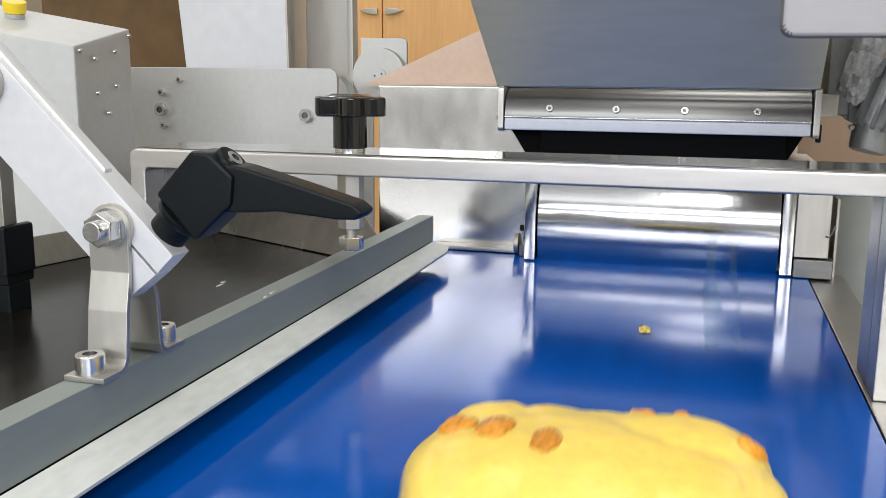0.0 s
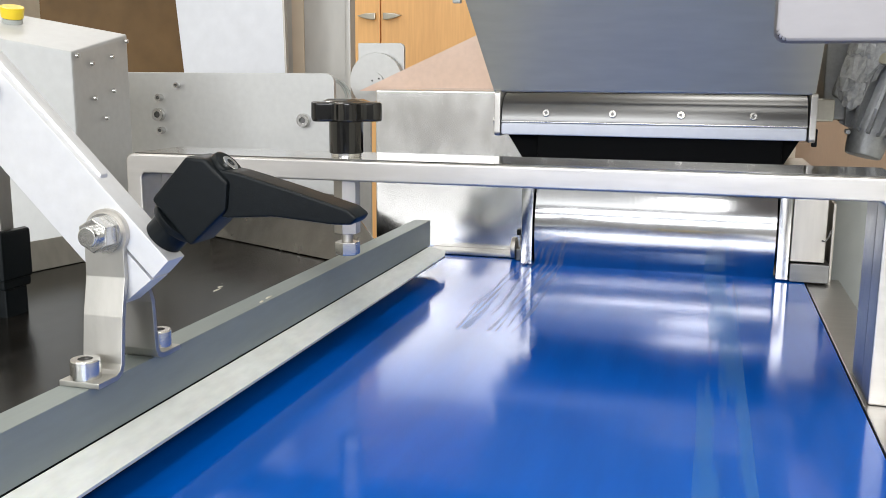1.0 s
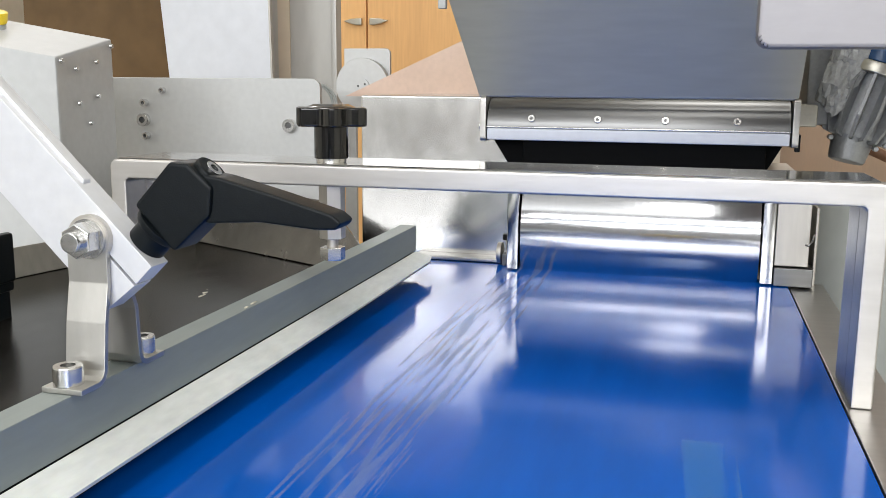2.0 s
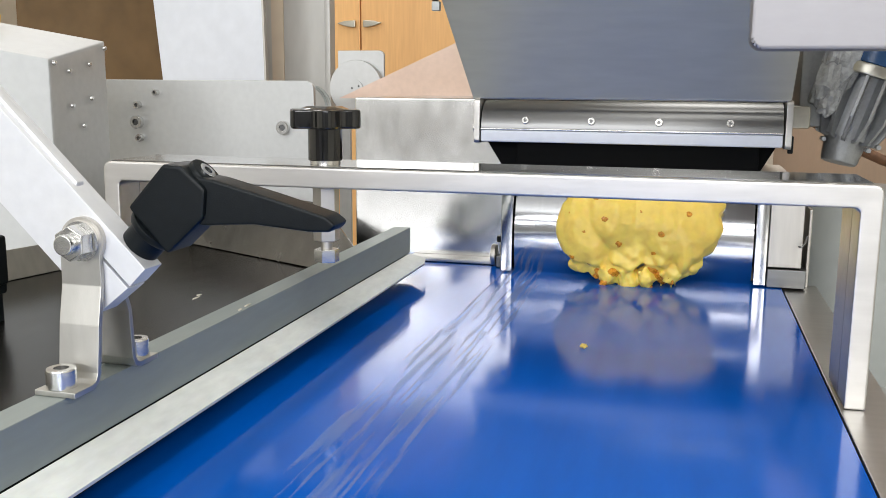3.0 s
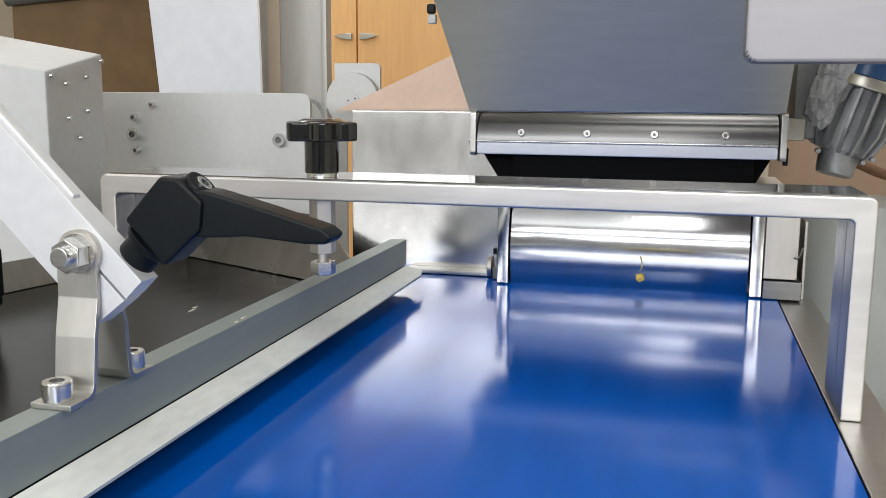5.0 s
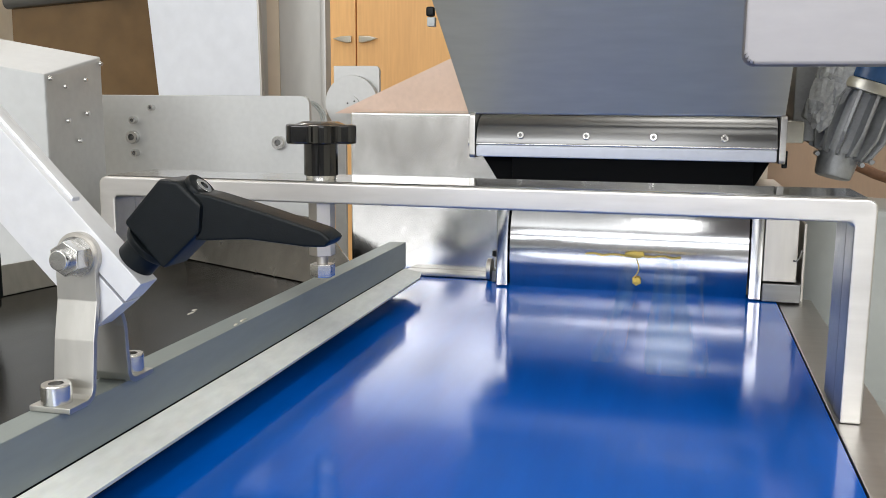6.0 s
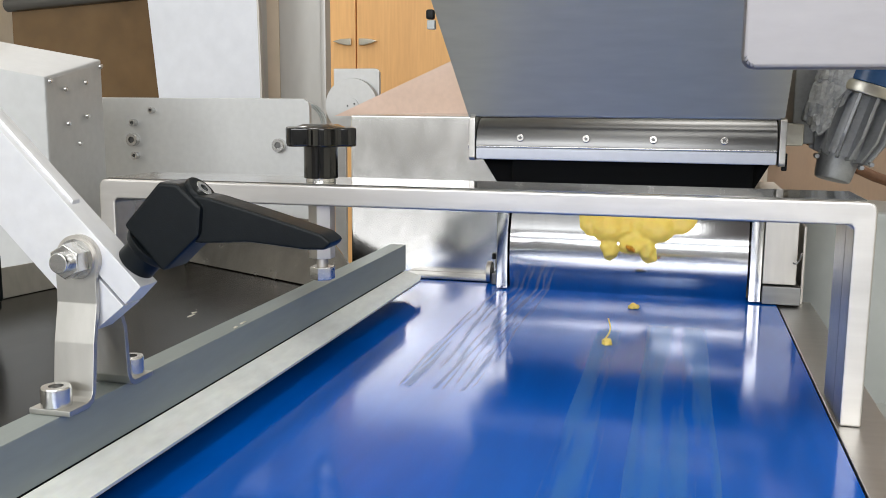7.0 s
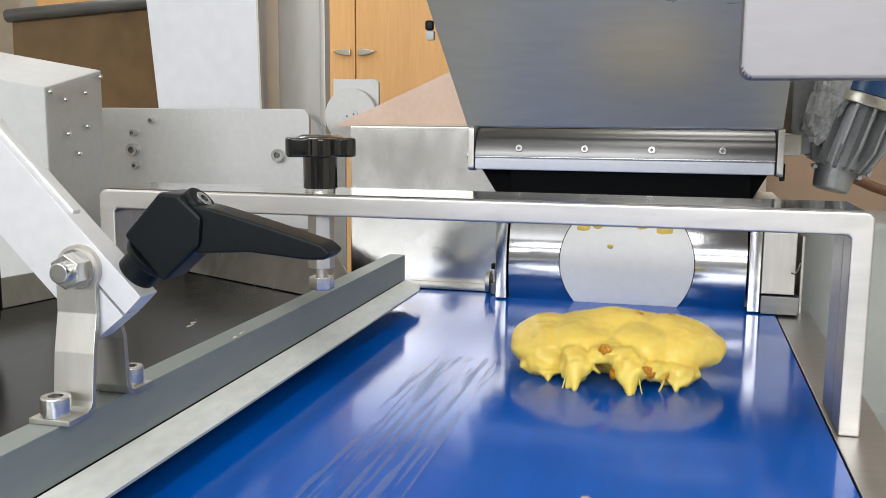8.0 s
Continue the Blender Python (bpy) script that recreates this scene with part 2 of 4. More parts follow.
def tube_path(points, r, seg=12, bm=None):
    """A round cable along points."""
    one = bmesh.new()
    pts = [Vector(p) for p in points]
    rings = []
    for i, p in enumerate(pts):
        d = (pts[min(i + 1, len(pts) - 1)] - pts[max(i - 1, 0)]).normalized()
        q = d.to_track_quat("Z", "Y").to_matrix()
        rings.append([one.verts.new(p + q @ Vector((r * math.cos(2 * math.pi * k / seg), r * math.sin(2 * math.pi * k / seg), 0))) for k in range(seg)])
    for a, b in zip(rings, rings[1:]):
        for k in range(seg):
            one.faces.new((a[k], a[(k + 1) % seg], b[(k + 1) % seg], b[k]))
    one.faces.new(rings[0][::-1]), one.faces.new(rings[-1])
    return join(bm, one)


def socket_bolt(x, y, z, direction, r, h, parent, name="bolt", mat=None):
    """A socket head bolt: knurled head with a hexagonal recess."""
    d = Vector(direction).normalized()
    p = Vector((x, y, z))
    one = bmesh.new()
    outer = [(0, 0), (r, 0), (r, h * 0.9), (r * 0.93, h), (r * 0.5, h), (r * 0.5, h * 0.45), (0, h * 0.4)]
    seg = 24
    rings = []
    for rad, hh in outer:
        rings.append([one.verts.new((rad * math.cos(2 * math.pi * k / seg), rad * math.sin(2 * math.pi * k / seg), hh)) for k in range(seg)] if rad else [one.verts.new((0, 0, hh))])
    for a, b in zip(rings, rings[1:]):
        for k in range(seg):
            j = (k + 1) % seg
            if len(a) == 1:
                one.faces.new((a[0], b[j], b[k]))
            elif len(b) == 1:
                one.faces.new((a[k], a[j], b[0]))
            else:
                one.faces.new((a[k], a[j], b[j], b[k]))
    one.transform(Matrix.Translation(p) @ d.to_track_quat("Z", "Y").to_matrix().to_4x4())
    bolt = part(name, one, mat or CHROME, parent)
    if parent.parent is None:
        # dark plug: the recess's shade is put into its colour
        part("socket", cyl(p + d * h * 0.42, p + d * h * 0.75, r * 0.46, seg=6), STEEL_DARK, bolt, "dark hexagonal plug for the shade in the socket")
    return bolt


# ---- the room ----
def room():
    x0, x1, y0, y1, z1 = -3.4, 3.0, -3.0, 4.6, 1.7
    tagged(part("floor", box(x0, x1, y0, y1, FLOOR - 0.1, FLOOR), TILE), "grey tiled workshop floor", "floor", kind="structure")
    tagged(part("ceiling", box(x0, x1, y0, y1, z1, z1 + 0.1), CEIL), "white painted ceiling with lamp rows", "ceiling", kind="structure")
    for name, b in (("wall_north", (x0, x1, y1, y1 + 0.1)), ("wall_west", (x0 - 0.1, x0, y0, y1)), ("wall_east", (x1, x1 + 0.1, y0, y1))):
        tagged(part(name, box(*b, FLOOR, z1), WALL), "cream painted workshop wall", "wall", kind="structure")
    # the unseen wall behind, with one long window added for bright reflections
    wx0, wx1, wz0, wz1 = -2.1, 2.3, 0.56, 1.40
    bm = box(x0, x1, y0 - 0.1, y0, FLOOR, wz0)
    box(x0, x1, y0 - 0.1, y0, wz1, z1, bm=bm)
    box(x0, wx0, y0 - 0.1, y0, wz0, wz1, bm=bm)
    box(wx1, x1, y0 - 0.1, y0, wz0, wz1, bm=bm)
    tagged(part("wall_south", bm, WALL_S), "grey painted wall with an added long window", "wall", kind="structure")
    window = tagged(new("added_window_1"), "added unseen window with white frame bars", "window", kind="structure")
    window.location = ((wx0 + wx1) / 2, y0, wz0)
    part("window_frame", box(wx0, wx1, y0 - 0.06, y0 - 0.02, wz0, wz0 + 0.04), PAINT_W, window)
    for x in (wx0 + 0.02, wx1 - 0.02):
        part("window_bar", box(x - 0.02, x + 0.02, y0 - 0.06, y0 - 0.02, wz0 + 0.04, wz1), PAINT_W, window)
    # no window is known here; this lamp gives the steel its highlights
    data = bpy.data.lights.new("added_window_light", "AREA")
    data.shape, data.size, data.size_y, data.energy, data.color = "RECTANGLE", wx1 - wx0, wz1 - wz0, 120, (0.97, 0.985, 1.0)
    new("added_window_light", data).matrix_world = pose((wx0 + wx1) / 2, y0 - 0.09, (wz0 + wz1) / 2, 90, 0, 0)


room()


# ---- conveyor ----
def conveyor():
    root = thing("conveyor", 0.16, 0.4, 0, "belt conveyor with a glossy blue belt and steel side frame", "conveyor")
    bm = bmesh.new()
    # belt loop: upper run, nose and return
    prof = [(-1.2, 0.0), (0.953, 0.0), (0.955, 0.0)]
    prof += [(0.955 + 0.02 * math.sin(radians(a)), -0.02 + 0.02 * math.cos(radians(a))) for a in range(15, 181, 15)]
    prof += [(-1.2, -0.04)]
    inner = [(-1.2, -0.038), (0.955, -0.038)] + [(0.955 + 0.018 * math.sin(radians(a)), -0.02 + 0.018 * math.cos(radians(a))) for a in range(165, -1, -15)] + [(-1.2, -0.002)]
    prism(prof + inner, "x", -0.05, 0.3565, bm=bm)
    part("belt", bm, BELT, root, "glossy blue belt")
    part("bed", box(-0.048, 0.354, -1.2, 0.95, -0.034, -0.006), STEEL_DULL, root)
    part("side_frame", box(0.3585, 0.392, -1.2, 0.955, -0.12, -0.0015, 0.0012), STEEL, root, "brushed steel side frame")
    part("side_frame", box(-0.07, -0.052, -1.2, 0.955, -0.12, -0.004, 0.001), STEEL, root, "brushed steel side frame")
    part("side_panel", box(0.394, 0.80, -0.6, 1.2, FLOOR, -0.13, 0.002), PAINT_W, root, "pale enamelled side panel")
    return root


conveyor()


def drum_unit():
    """The portioning drum between its cheeks, built with the piston facing the camera side."""
    yc, zc, r = 1.030, 0.036, 0.100
    root = thing("portioning_drum", 0.2112, yc, zc, "polished steel portioning drum with a white round piston", "drum")
    part("shell", cyl((0.0935, yc, zc), (0.329, yc, zc), r, seg=128), DRUM, root, "turned polished steel shell")
    cx, rad = 0.213, 0.0665
    for name, mat, rr, lift in (("piston_seal", VOID, rad + 0.0009, 0.0003), ("piston", PISTON, rad, 0.0007)):
        bm = bmesh.new()
        rings = []
        for i in range(17):
            q = rr * i / 16
            ring = []
            for k in range(64 if i else 1):
                a = 2 * math.pi * k / 64
                x, h = q * math.cos(a), q * math.sin(a)
                th = math.asin(h / r)
                ring.append(bm.verts.new((cx + x, yc - (r + lift) * math.cos(th), zc + (r + lift) * math.sin(th))))
            rings.append(ring)
        for k in range(64):
            bm.faces.new((rings[0][0], rings[1][k], rings[1][(k + 1) % 64]))
        for a, b in zip(rings[1:], rings[2:]):
            for k in range(64):
                bm.faces.new((a[k], b[k], b[(k + 1) % 64], a[(k + 1) % 64]))
        part(name, bm, mat, root, "white round plastic piston" if name == "piston" else "thin dark seal ring")
    rnd = random.Random(4)
    for x, h, k in ((-0.044, 0.034, 1.0), (-0.030, 0.036, 0.8), (0.014, 0.037, 0.8), (0.036, 0.035, 1.5), (-0.016, 0.016, 0.5)):
        bm = bmesh.new()
        bmesh.ops.create_icosphere(bm, subdivisions=2, radius=1.0)
        th = math.asin(h / r)
        for v in bm.verts:
            f = 1 + 0.4 * noise.noise(v.co * 1.5 + Vector((x * 80, 0, 0)))
            v.co = Vector((cx + x + v.co.x * 0.0065 * k * f, yc - (r + 0.0012) * math.cos(th) + v.co.y * 0.0018, zc + (r + 0.0012) * math.sin(th) + v.co.z * 0.0045 * k * f))
        part("dough_residue", bm, CRUMB, root, "yellow dough residue")
    return root


DRUM_UNIT = drum_unit()


def drum_housing():
    root = thing("drum_housing", 0.212, 1.0, 0, "stainless steel housing cheeks beside the drum", "housing")
    for x0, x1 in ((0.0805, 0.0922), (0.3304, 0.3420)):
        part("cheek", box(x0, x1, 0.925, 1.25, 0.001, 0.096, 0.001), MIRROR, root, "bright steel cheek plate")
    part("bearing_plate", box(0.3428, 0.3735, 0.927, 1.2, 0.0195, 0.098, 0.001), STEEL_V, root)
    part("foot_block", box(0.3428, 0.378, 0.922, 1.2, 0.0005, 0.0185, 0.001), STEEL_MID, root)
    part("back_plate", box(0.06, 0.36, 1.25, 1.26, -0.1, 0.17), STEEL_DULL, root)
    return root


drum_housing()


def hopper():
    root = thing("hopper", 0.2, 0.95, 0.13, "grey stainless steel dough hopper with a bolted scraper strip", "hopper")
    bl, br = (0.0485, 0.930, 0.180), (0.3545, 0.930, 0.180)
    tl, tr = (-0.1165, 0.589, 0.880), (0.385, 0.589, 0.880)
    part("front_panel", sheet([bl, br, tr, tl], 0.003, 0.0008), HOPPER, root, "leaning grey steel front panel")
    part("side_panel", sheet([bl, tl, (-0.1165, 1.6, 0.88), (0.0485, 1.25, 0.18)], -0.003, 0.0008), HOPPER, root)
    part("side_panel", sheet([br, (0.3545, 1.25, 0.18), (0.385, 1.6, 0.88), tr], -0.003, 0.0008), HOPPER, root)
    part("rear_panel", sheet([(0.0485, 1.25, 0.18), (-0.1165, 1.6, 0.88), (0.385, 1.6, 0.88), (0.3545, 1.25, 0.18)], 0.003, 0.0008), HOPPER, root)
    part("lip", cyl((0.0485, 0.9312, 0.1792), (0.3545, 0.9312, 0.1792), 0.0022, seg=24), STEEL, root)
    curve = [(0.9545 - 0.0275 * math.cos(radians(a)), 0.1478 + 0.0285 * math.sin(radians(a))) for a in range(0, 91, 6)]
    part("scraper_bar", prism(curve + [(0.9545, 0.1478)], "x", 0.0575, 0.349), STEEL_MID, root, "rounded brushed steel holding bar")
    # added strip: gives the panel's lower edge its bright reflection of the bolts
    band = [(x, y - 0.0012, z) for x, y, z in (bl, br, tuple(Vector(br).lerp(Vector(tr), 0.034)), tuple(Vector(bl).lerp(Vector(tl), 0.034)))]
    part("added_mirror_band", sheet(band, 0.001), MIRROR, root, "added mirror band for the panel's bright lower edge")
    part("scraper_strip", box(0.0575, 0.349, 0.924, 0.940, 0.1345, 0.1465, 0.002), SCRAPER, root, "pale grey plastic scraper strip")
    part("strip_edge", cyl((0.0575, 0.9253, 0.1476), (0.349, 0.9253, 0.1476), 0.0010, seg=12), CHROME, root, "thin bright steel edge")
    # solid block: the throat's darkness is put into its colour
    part("throat", prism([(0.0485, 0.1765), (0.3545, 0.1765), (0.3545, 0.150), (0.325, 0.096), (0.083, 0.096), (0.0485, 0.150)], "y", 0.953, 1.2), VOID, root, "near-black block for the dark hopper throat")
    # added screen behind the bar, keeps lamp glints on the drum off the belt
    part("glint_screen", box(0.0935, 0.329, 0.936, 0.9395, 0.0815, 0.134, 0.0005), VOID, root, "added black screen over the drum, unseen")
    for x in (0.0535, 0.3535):
        part("end_plate", prism(rounded(0.924, 0.955, 0.133, 0.1785, 0.004), "x", x - 0.003, x + 0.003, 0.0006), STEEL, root)
    for x in (0.1031, 0.169, 0.2342, 0.3007):
        socket_bolt(x, 0.9275, 0.1560, (0, -0.955, 0.296), 0.0036, 0.003, root)
    socket_bolt(0.0505, 0.940, 0.148, (-1, 0, 0), 0.0035, 0.004, root)
    latch = part("latch", box(0.0145, 0.0225, 0.890, 0.897, 0.262, 0.271, 0.001), PAINT_W, root, "small white latch block")
    part("latch_pin", box(0.0135, 0.0215, 0.889, 0.897, 0.2715, 0.281, 0.002), BLACK, latch, "black latch pin")
    return root


hopper()


def guard_bar():
    """A bridge of flat tube over the belt, with posts at both ends."""
    root = thing("bridge_bar", 0.116, 0.61, 0.0, "brushed stainless steel bridge bar over the belt", "bar")
    y0, y1, w = 0.577, 0.641, 0.0125
    outer = [(-0.1425, 0.066)] + [(-0.137 - 0.0055 * math.cos(radians(q)), 0.1295 + 0.0055 * math.sin(radians(q))) for q in range(0, 91, 15)]
    outer += [(0.368 + 0.0055 * math.sin(radians(q)), 0.1295 + 0.0055 * math.cos(radians(q))) for q in range(0, 91, 15)] + [(0.3735, -0.0015)]
    inner = [(0.3735 - w, -0.0015), (0.3735 - w, 0.119), (0.3735 - w - 0.002, 0.121), (w - 0.1405, 0.121), (w - 0.1425, 0.119), (w - 0.1425, 0.066)]
    part("front_hoop", prism(outer + inner, "y", y0, y0 + 0.026, 0.0016), BRIDGE, root, "bent brushed steel flat tube")
    part("rear_hoop", prism(outer + inner, "y", y0 + 0.0262, y1, 0.0016), BRIDGE, root, "bent brushed steel flat tube")
    # thin sheet added for the tube's own mirror-bright top
    part("top_polish", box(-0.1365, 0.3675, y0 + 0.0030, y1 - 0.001, 0.1352, 0.1358), MIRROR, root, "polished top face of the bar")
    return root


guard_bar()


def height_screw():
    root = thing("height_screw", 0.0203, 0.597, 0.068, "star knob on a hexagonal steel spindle through the bar", "knob")
    x, y = 0.0203, 0.597
    bm = bmesh.new()
    pts = []
    for k in range(72):
        a = 2 * math.pi * k / 72
        rad = 0.0230 + 0.0036 * math.cos(6 * a + 0.5)
        pts.append((x + rad * math.cos(a), y + rad * math.sin(a)))
    prism(pts, "z", 0.1605, 0.1735, 0.0016, bm=bm)
    cyl((x, y, 0.1735), (x, y, 0.1755), 0.017, 0.012, 32, bm=bm)
    cyl((x, y, 0.1385), (x, y, 0.161), 0.0118, seg=32, bevel=0.0006, bm=bm)
    part("star_knob", bm, GLOSS_BLACK, root, "glossy black star knob")
    part("washer", cyl((x, y, 0.1359), (x, y, 0.1386), 0.0105, seg=32), CHROME, root)
    part("spindle", cyl((x, y, 0.0825), (x, y, 0.121), 0.0092, seg=6, bevel=0.0005), STEEL_V, root)
    part("stud", cyl((x, y, 0.066), (x, y, 0.084), 0.004, seg=20), STEEL_V, root)
    part("lock_nut", cyl((x, y, 0.0672), (x, y, 0.0765), 0.0088, seg=6, bevel=0.0007), CHROME, root)
    return root


height_screw()


# ---- guide rail with its clamp arm ----
def guide_rail():
    root = thing("guide_rail", 0.02, 0.3, 0.044, "grey aluminium guide rail with a white plastic edge strip", "rail")
    part("rail", box(0.0150, 0.0295, -0.5, 0.770, 0.0445, 0.0669, 0.0006), ANOD, root, "grey anodised aluminium rail")
    # blackened to put the shade under the strip into colour
    part("carrier", prism([(0.004, 0.028), (0.0300, 0.028), (0.0438, 0.0346), (0.0290, 0.0418), (0.0260, 0.0440), (0.004, 0.0440)], "y", -0.5, 0.769), BLACK, root, "strip carrier, black for the shade under the strip")
    pts = [(0.0300, 0.0442), (0.0446, 0.0370), (0.0440, 0.0352), (0.0290, 0.0424)]
    bm = bmesh.new()
    rows = []
    for i in range(61):
        y = -0.5 + 1.262 * i / 60
        w = 0.0004 * math.sin(y * 23) * math.sin(y * 7.3)
        rows.append([bm.verts.new((px + (w if k == 1 else 0), y, pz + (w if k == 1 else 0))) for k, (px, pz) in enumerate(pts)])
    rows.append([bm.verts.new(p) for p in ((0.0290, 0.770, 0.0435), (0.0383, 0.790, 0.0363), (0.0377, 0.789, 0.0345), (0.0280, 0.770, 0.0417))])
    for a, b in zip(rows, rows[1:]):
        for k in range(4):
            bm.faces.new((a[k], b[k], b[(k + 1) % 4], a[(k + 1) % 4]))
    bm.faces.new(rows[0]), bm.faces.new(rows[-1][::-1])
    part("edge_strip", bm, HDPE, root, "white plastic edge strip")
    return root


RAIL = guide_rail()
S2 = math.sqrt(0.5)


def arm_point(s, n):
    """A place in the upright plane of the arm: s along it, n across it."""
    return (S2 * (n + s), S2 * (n - s))


def strap(points, thick, x0, x1, shape=None):
    """A bent flat strap: a line in the plane y, z with a thickness, drawn out from x0 to x1."""
    pts = [Vector((p[0], p[1])) for p in points]
    left, right = [], []
    for i, p in enumerate(pts):
        d0 = (p - pts[i - 1]).normalized() if i else (pts[1] - p).normalized()
        d1 = (pts[i + 1] - p).normalized() if i < len(pts) - 1 else d0
        d = (d0 + d1).normalized()
        n = Vector((-d.y, d.x)) * (thick / 2) / max(0.5, d.dot(d1))
        left.append(tuple(p + n)), right.append(tuple(p - n))
    return left + right[::-1]


def clamp_arm():
    root = thing("clamp_arm", 0.0225, 0.328, 0.067, "silver clamp arm on a bent steel bracket", "arm")
    y0, y1 = 0.3220, 0.3345
    lo, mid, hi, end = 0.0893, 0.1079, 0.1192, -0.0444
    upper = [arm_point(*p) for p in ((-0.30, hi), (end, hi), (end, mid + 0.0006), (end - 0.030, mid + 0.0006), (end - 0.030, mid - 0.0006), (end, mid - 0.0006), (end - 0.002, lo), (-0.30, lo))]
    bm = prism(upper, "y", y0, y1, 0.0003)
    part("arm_bar", bm, ALU, root, "silver slotted aluminium bar")
    ridge = [arm_point(*p) for p in ((-0.215, hi - 0.0006), (end - 0.045, hi - 0.0006), (end - 0.0465, hi + 0.0014), (-0.214, hi + 0.0014))]
    part("ridge", prism(ridge, "y", 0.3255, 0.3305, 0.0006), ALU, root, "raised silver ridge")
    px, pz = arm_point(-0.0710, 0.1077)
    fx0, fx1 = px - 0.0104, px + 0.0082
    front = strap([(0.2985, 0.0682), (0.3105, 0.0682), (0.3135, 0.0696), (0.3150, 0.0725), (0.3172, 0.092), (0.3204, 0.108), (0.3206, pz)], 0.0024, 0, 0)
    part("front_strap", prism(front, "x", fx0, fx1, 0.0004), STEEL_DULL, root, "bent brushed steel strap")
    part("strap_eye", cyl((px, 0.3194, pz), (px, 0.32195, pz), 0.0098, seg=40), STEEL_V, root)
    rear = strap([(0.3580, 0.0682), (0.3440, 0.0682), (0.3412, 0.0696), (0.3398, 0.0725), (0.3385, 0.094), (0.3360, 0.101), (0.3360, pz)], 0.0024, 0, 0)
    part("rear_strap", prism(rear, "x", fx0, fx1, 0.0004), STEEL_DULL, root, "bent brushed steel strap")
    socket_bolt(px - 0.002, 0.3045, 0.0695, (0, 0, 1), 0.0060, 0.0078, root)
    socket_bolt(px + 0.001, 0.3520, 0.0695, (0, 0, 1), 0.0056, 0.0078, root)
    part("pivot_washer", cyl((px, 0.3182, pz), (px, 0.3194, pz), 0.0082, seg=32), CHROME, root)
    part("pivot_nut", cyl((px, 0.3110, pz), (px, 0.3182, pz), 0.0072, seg=6, bevel=0.0006), CHROME, root)
    part("pivot_stud", cyl((px, 0.3072, pz), (px, 0.3111, pz), 0.0042, seg=24, bevel=0.0006), CHROME, root)
    # second joint further up the arm
    qx, qz = arm_point(-0.0710 - 0.082, 0.1077)
    part("upper_washer", cyl((qx, 0.3190, qz), (qx, 0.32195, qz), 0.0098, seg=40), STEEL_V, root)
    part("upper_nut", cyl((qx, 0.3120, qz), (qx, 0.3190, qz), 0.0072, seg=6, bevel=0.0006), CHROME, root)
    # clamping lever
    lev = bmesh.new()
    yl, sl = 0.332, -0.0555
    c0, c1 = arm_point(sl, hi), arm_point(sl, hi + 0.010)
    cyl((c0[0], yl, c0[1]), (c1[0], yl, c1[1]), 0.0084, seg=32, bm=lev)
    a, b = arm_point(sl, 0.1275), arm_point(sl, 0.1312)
    cyl((a[0], yl, a[1]), (b[0], yl, b[1]), 0.0108, 0.0116, 40, 0.0010, bm=lev)
    hub = [arm_point(*p) for p in ((-0.0671, 0.1315), (-0.0420, 0.1305), (-0.0411, 0.1532), (-0.0483, 0.1623), (-0.0618, 0.1614), (-0.0681, 0.1561))]
    prism(hub, "y", yl - 0.0095, yl + 0.0090, 0.0018, bm=lev)
    handle = [(0.0672, 0.1548), (0.0828, 0.1526), (0.1068, 0.1464), (0.1297, 0.1400), (0.1338, 0.1368), (0.1311, 0.1339), (0.1225, 0.1336), (0.0990, 0.1355), (0.0788, 0.1341), (0.0643, 0.1350)]
    prism(handle, "y", yl - 0.0075, yl + 0.0070, 0.0013, bm=lev)
    lever = part("clamp_lever", lev, BLACK, root, "matt black plastic clamping lever")
    t0, t1 = arm_point(sl, 0.1580), arm_point(sl, 0.1640)
    part("lever_boss", cyl((t0[0], yl, t0[1]), (t1[0], yl, t1[1]), 0.0072, seg=32, bevel=0.0014), BLACK, lever)
    socket_bolt(*arm_point(sl, 0.1633)[:1], yl, arm_point(sl, 0.1633)[1], (1, 0, 1), 0.0036, 0.0014, lever, "lever_screw")
    return root


def seat_lower(root):
    """Sets the rail and its arm at their true height over the belt."""
    k, c = 1.131, Vector((0.261, 0.0, 0.189))
    root.location = c + (root.location - c) * k
    root.scale = (k, k, k)


seat_lower(RAIL)
seat_lower(clamp_arm())


# ---- the other side: dark tray, cabinet, plates ----
def tray():
    root = thing("side_tray", -0.25, 0.6, -0.05, "dark coated sheet metal tray beside the rail", "tray")
    part("tray_floor", sheet([(-0.052, -0.4, -0.012), (-0.052, 0.98, -0.012), (-0.325, 1.02, -0.003), (-0.383, 0.748, -0.003), (-0.628, -0.4, -0.003)], -0.004), DARK, root, "dark coated tray floor")
    part("tray_side", sheet([(-0.628, -0.4, -0.0035), (-0.325, 1.02, -0.0035), (-0.332, 1.02, 0.026), (-0.635, -0.4, 0.026)], 0.004, 0.0008), STEEL_DULL, root, "dull grey steel tray side")
    part("end_sheet", sheet([(-0.322, 1.00, -0.002), (-0.055, 0.90, -0.011), (-0.085, 0.93, 0.020), (-0.135, 0.97, 0.058), (-0.44, 1.08, 0.07)], -0.003), SMOKED, root, "smoky grey steel end sheet")
    part("leg", box(-0.33, -0.30, 0.5, 0.53, FLOOR, -0.009), STEEL_DULL, root)
    return root


tray()


